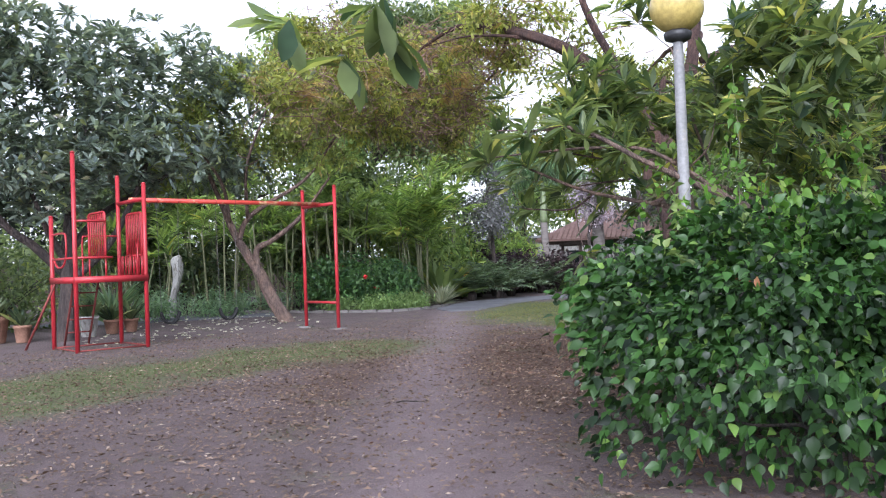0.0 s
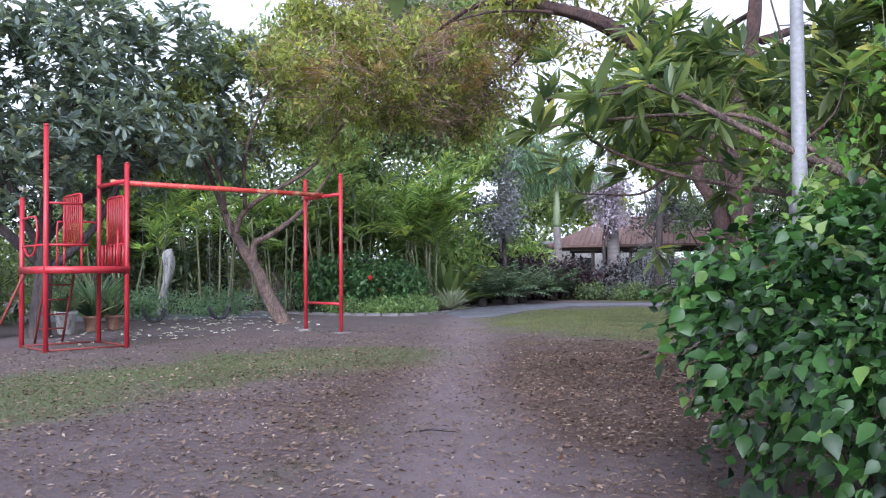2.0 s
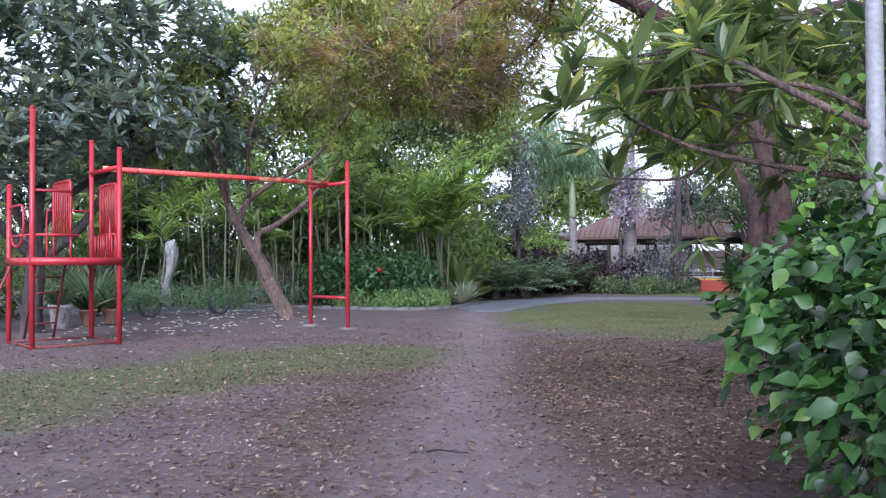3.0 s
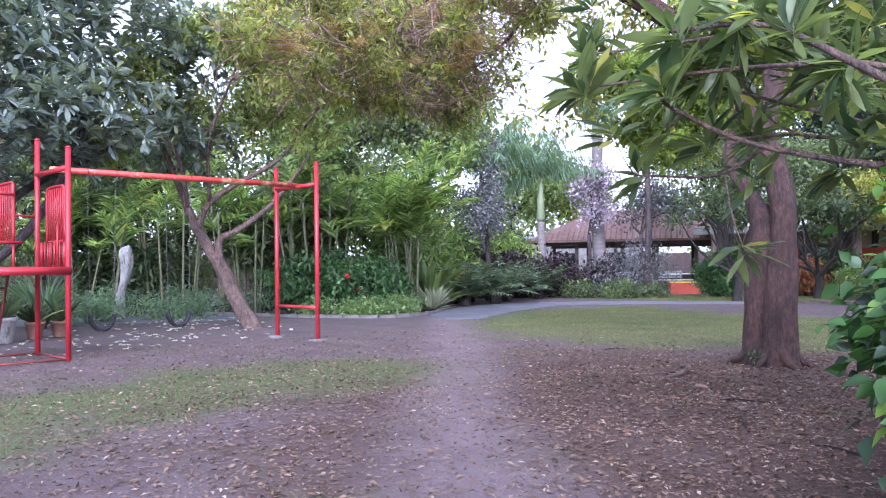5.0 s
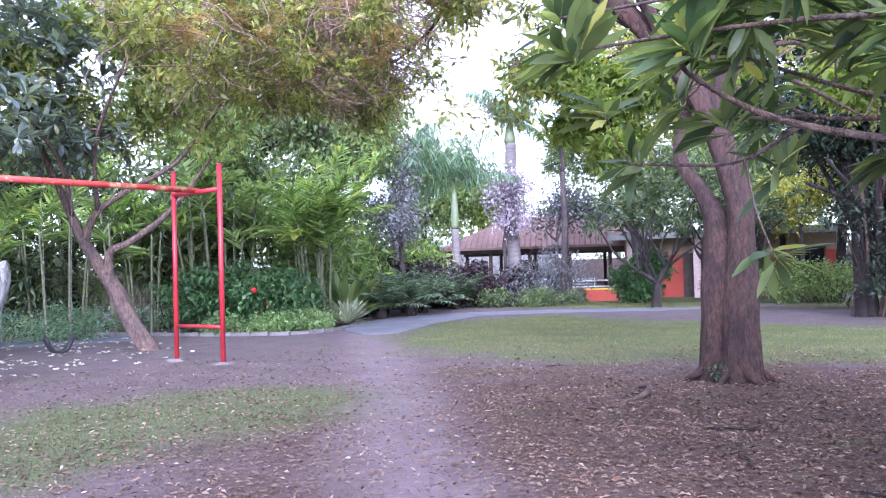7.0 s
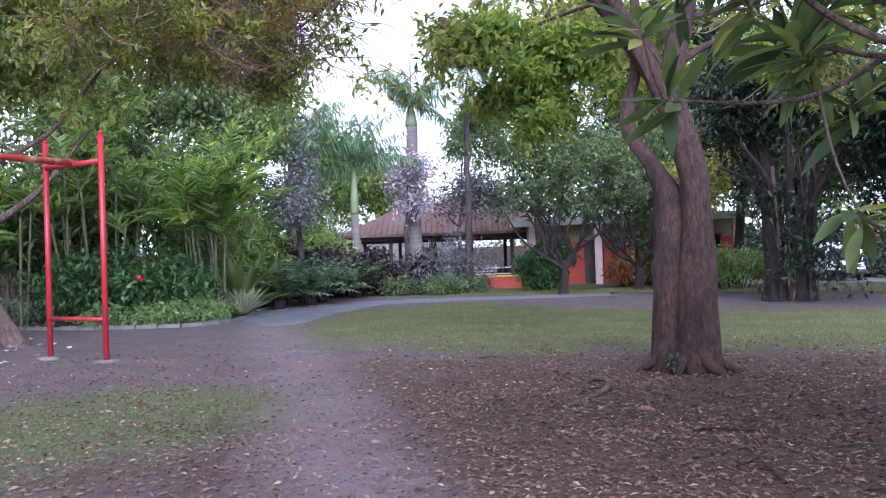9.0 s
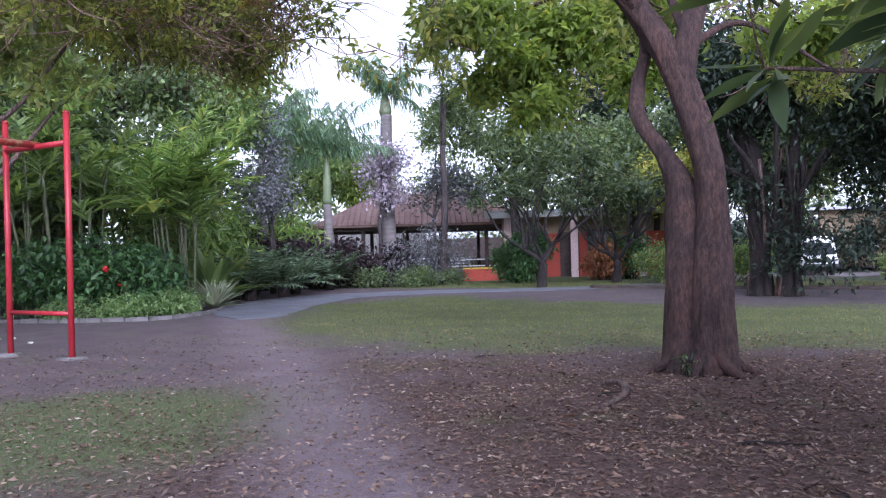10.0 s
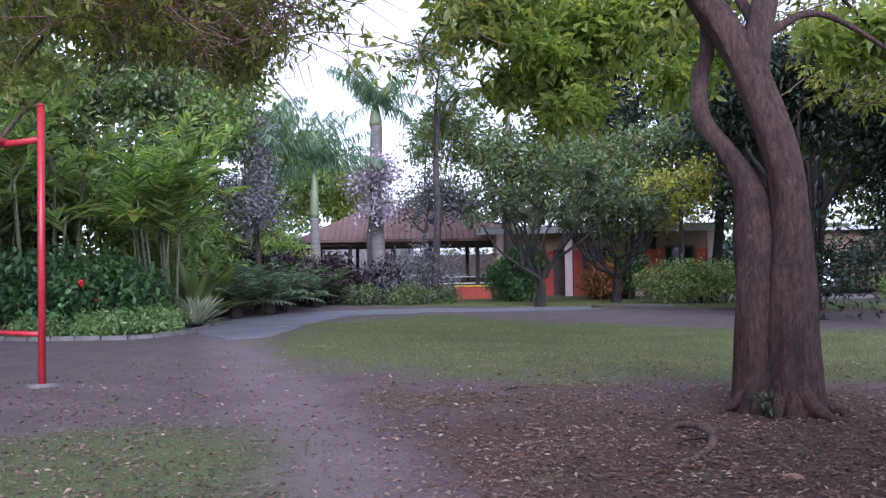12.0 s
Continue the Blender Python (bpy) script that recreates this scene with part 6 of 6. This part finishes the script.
def far_house(x, y, turn, w, label, wallmat):
    ob = thing("far_house", label, "house", at=(x, y, 0), turn=turn)
    part("wall", box((-w, -3, -0.1), (w, 3, 3.0), 0.01), wallmat, ob, smooth=False)
    part("roof", box((-w - 0.5, -3.6, 3.0), (w + 0.5, 3.6, 3.15), 0.02), ZINC, ob, smooth=False)
    for k in range(4):
        xx = -w + (k + 0.5) * w / 2
        win = part("window", box((xx - 0.5, -3.05, 1.0), (xx + 0.5, -3.0, 2.1), 0.01), GLASS_DARK, ob, smooth=False)
        part("sill", box((xx - 0.6, -3.12, 0.93), (xx + 0.6, -3.0, 1.0), 0.01), WHITE, win, smooth=False)


far_house(-36, 44, 35, 6, "white building glimpsed behind the pavilion", WEATHERED_WHITE)
far_house(-1, 58, 8, 9, "dim ochre low building beyond the drive", OCHRE_WALL)


def van(x, y, turn):
    ob = thing("van", "white van parked on the drive", "van", at=(x, y, -0.36), turn=turn)
    prof = [(2.15, 0.35), (2.2, 0.75), (1.95, 1.0), (1.55, 1.62), (1.3, 1.9), (-2.0, 1.95), (-2.2, 1.8), (-2.25, 0.35)]
    bm = bmesh.new()
    left = [bm.verts.new((px, -0.82, pz)) for px, pz in prof]
    right = [bm.verts.new((px, 0.82, pz)) for px, pz in prof]
    bm.faces.new(left)
    bm.faces.new(right[::-1])
    n = len(prof)
    for i in range(n):
        bm.faces.new((left[i], right[i], right[(i + 1) % n], left[(i + 1) % n]))
    bmesh.ops.recalc_face_normals(bm, faces=bm.faces[:])
    bmesh.ops.bevel(bm, geom=bm.edges[:], offset=0.07, segments=3, affect="EDGES")
    body = part("body", bm, WHITE, ob)
    b = Buf()
    b.add([(2.0, -0.68, 1.04), (2.0, 0.68, 1.04), (1.62, 0.62, 1.6), (1.62, -0.62, 1.6), (1.97, -0.68, 1.02), (1.97, 0.68, 1.02), (1.58, 0.62, 1.58), (1.58, -0.62, 1.58)], [(0, 1, 2, 3), (7, 6, 5, 4), (0, 4, 5, 1), (1, 5, 6, 2), (2, 6, 7, 3), (3, 7, 4, 0)])
    part("windscreen", b, GLASS_DARK, ob, "dark windscreen", False)
    for s in (-1, 1):
        for x0, x1 in ((0.55, 1.35), (-0.65, 0.4), (-1.9, -0.8)):
            part("side_window", box((x0, s * 0.83 - 0.012, 1.15), (x1, s * 0.83 + 0.012, 1.65), 0.005), GLASS_DARK, ob, smooth=False)
        part("headlight", box((2.12, s * 0.6 - 0.16, 0.68), (2.23, s * 0.6 + 0.16, 0.86), 0.03), ZINC, ob, "clear headlight")
        part("mirror", box((1.5, s * 0.98 - 0.08, 1.1), (1.58, s * 0.98 + 0.08, 1.35), 0.02), BLACK, ob)
        for xx in (1.35, -1.4):
            wheel = Buf()
            tube(wheel, [(xx, s * 0.62, 0.32), (xx, s * 0.64, 0.32), (xx, s * 0.8, 0.32), (xx, s * 0.84, 0.32)], [0.26, 0.32, 0.32, 0.27], 24)
            wo = part("wheel", wheel, TYRE, ob, "black tyre")
            rim = Buf()
            tube(rim, [(xx, s * 0.83, 0.32), (xx, s * 0.855, 0.32)], [0.18, 0.15], 16)
            part("rim", rim, ZINC, wo)
    part("bumper", box((2.1, -0.82, 0.32), (2.3, 0.82, 0.58), 0.05), BLACK, ob)
    part("grille", box((2.17, -0.42, 0.66), (2.225, 0.42, 0.82), 0.01), BLACK, ob)


van(-9.6, 50.0, -68)
tagged(part("drive", ribbon([(-12, 49.8), (-8, 49.6), (2, 49.0), (14, 49.4)], [2.2, 2.2, 2.2, 2.2], -0.42, -0.348), CONCRETE, smooth=False), "pale concrete drive beyond the garden", "drive", kind="structure")

# low edging with short stakes on the far right
edging = thing("low_edging", "low dark edging with short wooden stakes", "edging", at=(0, 0, 0), kind="structure")
el = [(-13.5, 29.6), (-9.0, 29.2), (-6.5, 29.1), (-2.0, 29.4), (3, 30)]
part("edge_board", ribbon(el, [0.04] * 5, -0.05, 0.1, 0.0), DARK_WOOD, edging)
for t in np.linspace(0.3, 0.98, 22):
    q = spline([(*p, 0) for p in el], 12)
    i = int(t * (len(q) - 1))
    x, y = q[i][:2]
    h = rng.uniform(0.18, 0.36)
    part("stake", box((x - 0.025, y - 0.025 + 0.07, -0.05), (x + 0.025, y + 0.025 + 0.07, h), 0.006), DARK_WOOD, edging)

# garden wall that closes the yard, coloured dark for the deep shade there
for name, a, b in (("wall_west", (-48, -12), (-48, 40)), ("wall_north", (-48, 58), (20, 64))):
    a, b = np.array(a, float), np.array(b, float)
    tagged(part(name, ribbon([tuple(a), tuple((a + b) / 2), tuple(b)], [0.12] * 3, -0.05, 2.2, 0.0), DARK_WOOD, smooth=False), "plain garden wall, coloured dark to stand for deep shade", "wall", kind="structure")


def pot(x, y, r, h, material, label):
    ob = thing("plant_pot", label, "pot", "pots behind the tower", at=(x, y, 0))
    part("pot", lathe([(r * 0.66, 0.0), (r * 0.7, 0.02), (r * 0.92, h * 0.82), (r, h * 0.84), (r * 1.02, h), (r * 0.9, h), (r * 0.86, h * 0.88), (0.02, h * 0.86)], 22), material, ob)
    b = Buf()
    n = 34
    a = rng.uniform(0, 2 * math.pi, n)
    scatter(b, LANCE, np.tile([0, 0, h * 0.86], (n, 1)), np.c_[np.cos(a), np.sin(a), rng.uniform(0.5, 2.5, n)], rng.uniform(0.3, 0.7, n), 0.1)
    part("plant", b, L_GLOSS, ob, "leafy potted plant")


pot(-18.1, 3.4, 0.36, 0.6, TERRACOTTA, "brown clay pot with a leafy plant")
pot(-18.4, 4.35, 0.34, 0.62, TERRACOTTA, "tall brown clay pot with a leafy plant")
pot(-18.0, 4.85, 0.2, 0.4, TERRACOTTA, "brown clay pot standing by the trunk")
pot(-18.2, 6.4, 0.24, 0.5, WEATHERED_WHITE, "whitish bucket used as a planter")
pot(-18.6, 7.1, 0.2, 0.36, TERRACOTTA, "small clay pot with a leafy plant")
pot(-18.9, 7.7, 0.2, 0.34, TERRACOTTA, "small clay pot with a leafy plant")

stump = thing("white_stump", "pale whitewashed tree stump with a rough tapering top", "stump", at=(-24.0, 11.2, 0))
sb = Buf()
s = spline([(-0.2, -0.15, -0.05, 0.3), (-0.17, -0.12, 0.2, 0.2), (-0.1, -0.07, 0.7, 0.13), (0.0, 0, 1.1, 0.13), (0.05, 0.06, 1.5, 0.19), (0.02, 0.03, 1.85, 0.2), (0.06, 0.08, 2.0, 0.12), (0.09, 0.1, 2.08, 0.04)], 6)
tube(sb, s[:, :3], s[:, 3] * 0.85, 20, lumps=0.7, seed=4)
part("trunk", sb, WEATHERED_WHITE, stump)

# ---- ground litter and grass ----
def ground_z(p):
    return 0.014 * wobble(p, 0.7, 9.0) + 0.008 * wobble(p, 3.0, 3.0)


def strew(n, xr, yr):
    p = np.c_[rng.uniform(*xr, n), rng.uniform(*yr, n)]
    return p


def lay(name, label, pts, shape, length, width, material, lift=0.012, tilt=0.25, category="leaves"):
    b = Buf()
    n = len(pts)
    a = rng.uniform(0, 2 * math.pi, n)
    d = np.c_[np.cos(a), np.sin(a), np.abs(rng.normal(0, tilt, n))]
    s = rng.uniform(0.5, 1.3, n)
    scatter(b, shape, np.c_[pts, ground_z(pts) + lift], d, s * length, s * width, 0.35)
    return tagged(part(name, b, material), label, category, kind="stuff")


p = strew(240000, (-15, 4), (-3, 17))
g, w, l = zones(p)
near_way = np.clip(1.3 - np.hypot(p[:, 0] + 3, p[:, 1] - 5) / 13, 0.15, 1)
p1 = p[rng.random(len(p)) < near_way * (0.55 + 0.4 * l) * (1 - 0.6 * w)]
lay("leaf_litter", "scattered small pale dry leaves on the earth", p1, DIAMOND, 0.056, 0.02, L_DRY)
p2 = strew(85000, (-12, 2), (3, 17))
g, w, l = zones(p2)
p2 = p2[rng.random(len(p2)) < 0.75 * l ** 1.5]
lay("dark_leaf_litter", "dark rotting leaves under the big tree", p2, DIAMOND, 0.05, 0.02, L_DRYDARK, tilt=0.15)
p3 = in_blobs([(-3.6, 7.4, 0, 1.7, 1), (-5.2, 10.0, 0, 2.4, 1), (-2.0, 8.5, 0, 2.0, 1), (-1.8, 4.2, 0, 0.8, 1)], 60, 0.5)[:, :2]
lay("large_dry_leaves", "large curled dry leaves lying on dark earth", p3, OBLONG, 0.13, 0.045, L_DRYDARK, 0.015, 0.2)
p4 = in_blobs([(-17.2, 9.0, 0, 3.2, 1), (-19.0, 10.5, 0, 2.8, 1), (-15.6, 7.5, 0, 2.6, 1), (-21.5, 11.5, 0, 2.2, 1)], 180, 0.5)[:, :2]
pb = Buf()
n = len(p4) * 5
a = rng.uniform(0, 2 * math.pi, n)
scatter(pb, OVATE, np.repeat(np.c_[p4, np.full(len(p4), 0.03)], 5, axis=0), np.c_[np.cos(a), np.sin(a), rng.uniform(0.1, 0.8, n)], 0.062, 0.045)
tagged(part("fallen_blossoms", pb, PETAL), "fallen white blossoms on the earth under the swings", "flowers", kind="stuff")


def blades(n, xr, yr, height, name, label, power=1.6, material=L_GRASS):
    p = strew(n, xr, yr)
    g, w, l = zones(p)
    p = p[rng.random(n) < np.clip(g, 0, 1) ** power]
    b = Buf()
    m = len(p)
    tri = (np.array([(-0.5, 0, 0), (0.5, 0, 0), (0.1, 1, -0.15)], float), np.array([(0, 1, 2)]))
    d = np.c_[rng.normal(0, 0.5, (m, 2)), np.ones(m)]
    sc = rng.uniform(0.4, 1.2, m)
    scatter(b, tri, np.c_[p, ground_z(p) - 0.004], d, sc * height, 0.008, 3.0)
    return tagged(part(name, b, material), label, "grass", kind="stuff")


blades(100000, (-13, -3), (-1, 13), 0.045, "short_grass", "short worn grass in a strip beside the path", material=L_TURF)
blades(150000, (-18, 2), (13, 26), 0.055, "lawn_grass", "thin short lawn beyond the big tree")
blades(50000, (-26, 2), (28.5, 34), 0.08, "far_grass", "green grass strip beyond the path")

# fallen twigs and roots
for x, y, a, ln, r in ((-3.9, 4.7, 40, 0.3, 0.008), (-3.7, 8.0, 120, 0.4, 0.01), (-6.1, 10.6, 70, 0.35, 0.01), (-4.6, 9.2, 20, 0.5, 0.012), (-8.5, 12.6, 60, 0.4, 0.012), (-2.6, 7.6, 160, 0.45, 0.012)):
    ob = thing("fallen_twig", "thin dark dry twig lying on the ground", "twig", "fallen twigs", at=(x, y, 0.012), turn=a)
    b = Buf()
    tube(b, spline([(0, 0, 0), (0.3 * ln, 0.05 * ln, 0.012), (0.7 * ln, -0.03 * ln, 0.008), (ln, 0.06 * ln, 0.0)], 4), np.linspace(r, 0.4 * r, 13), 6)
    part("stick", b, BARK_DARK, ob)
    b = Buf()
    tube(b, [(0.5 * ln, 0, 0.008), (0.72 * ln, 0.16 * ln, 0.012)], [0.5 * r, 0.25 * r], 5)
    part("side_twig", b, BARK_DARK, ob)
root = thing("exposed_root", "bent pale exposed root lying on the leaf litter", "root", at=(-6.0, 10.6, 0.02))
b = Buf()
tube(b, spline([(0.05, -0.62, -0.03), (0.16, -0.3, 0.02), (0.14, 0.05, 0.05), (0.0, 0.36, 0.06), (-0.22, 0.6, 0.03), (-0.34, 0.66, -0.03)], 5), np.r_[np.linspace(0.014, 0.036, 13), np.linspace(0.036, 0.02, 13)], 8, lumps=0.3)
part("root", b, BARK_TAN, root)
foot_roots = ((-5.32, 12.22, -0.55, 0.32, 0.06), (-5.6, 12.15, -1.5, 0.34, 0.05), (-5.98, 12.27, -2.4, 0.28, 0.05), (-5.25, 12.45, 0.1, 0.3, 0.05))
for x, y, a, ln, r in foot_roots:
    b = Buf()
    c, q = math.cos(a), math.sin(a)
    tube(b, spline([(x - 0.18 * c, y - 0.18 * q, 0.3), (x, y, 0.1), (x + 0.5 * ln * c, y + 0.5 * ln * q, 0.03), (x + ln * c, y + ln * q + 0.08, -0.05)], 5), np.linspace(r * 1.3, r * 0.35, 16), 9, lumps=0.3, seed=x)
    b.v = [v - np.array(big_limbs[0][0][:3]) for v in b.v]
    part("root", b, BARK_BROWN, big)
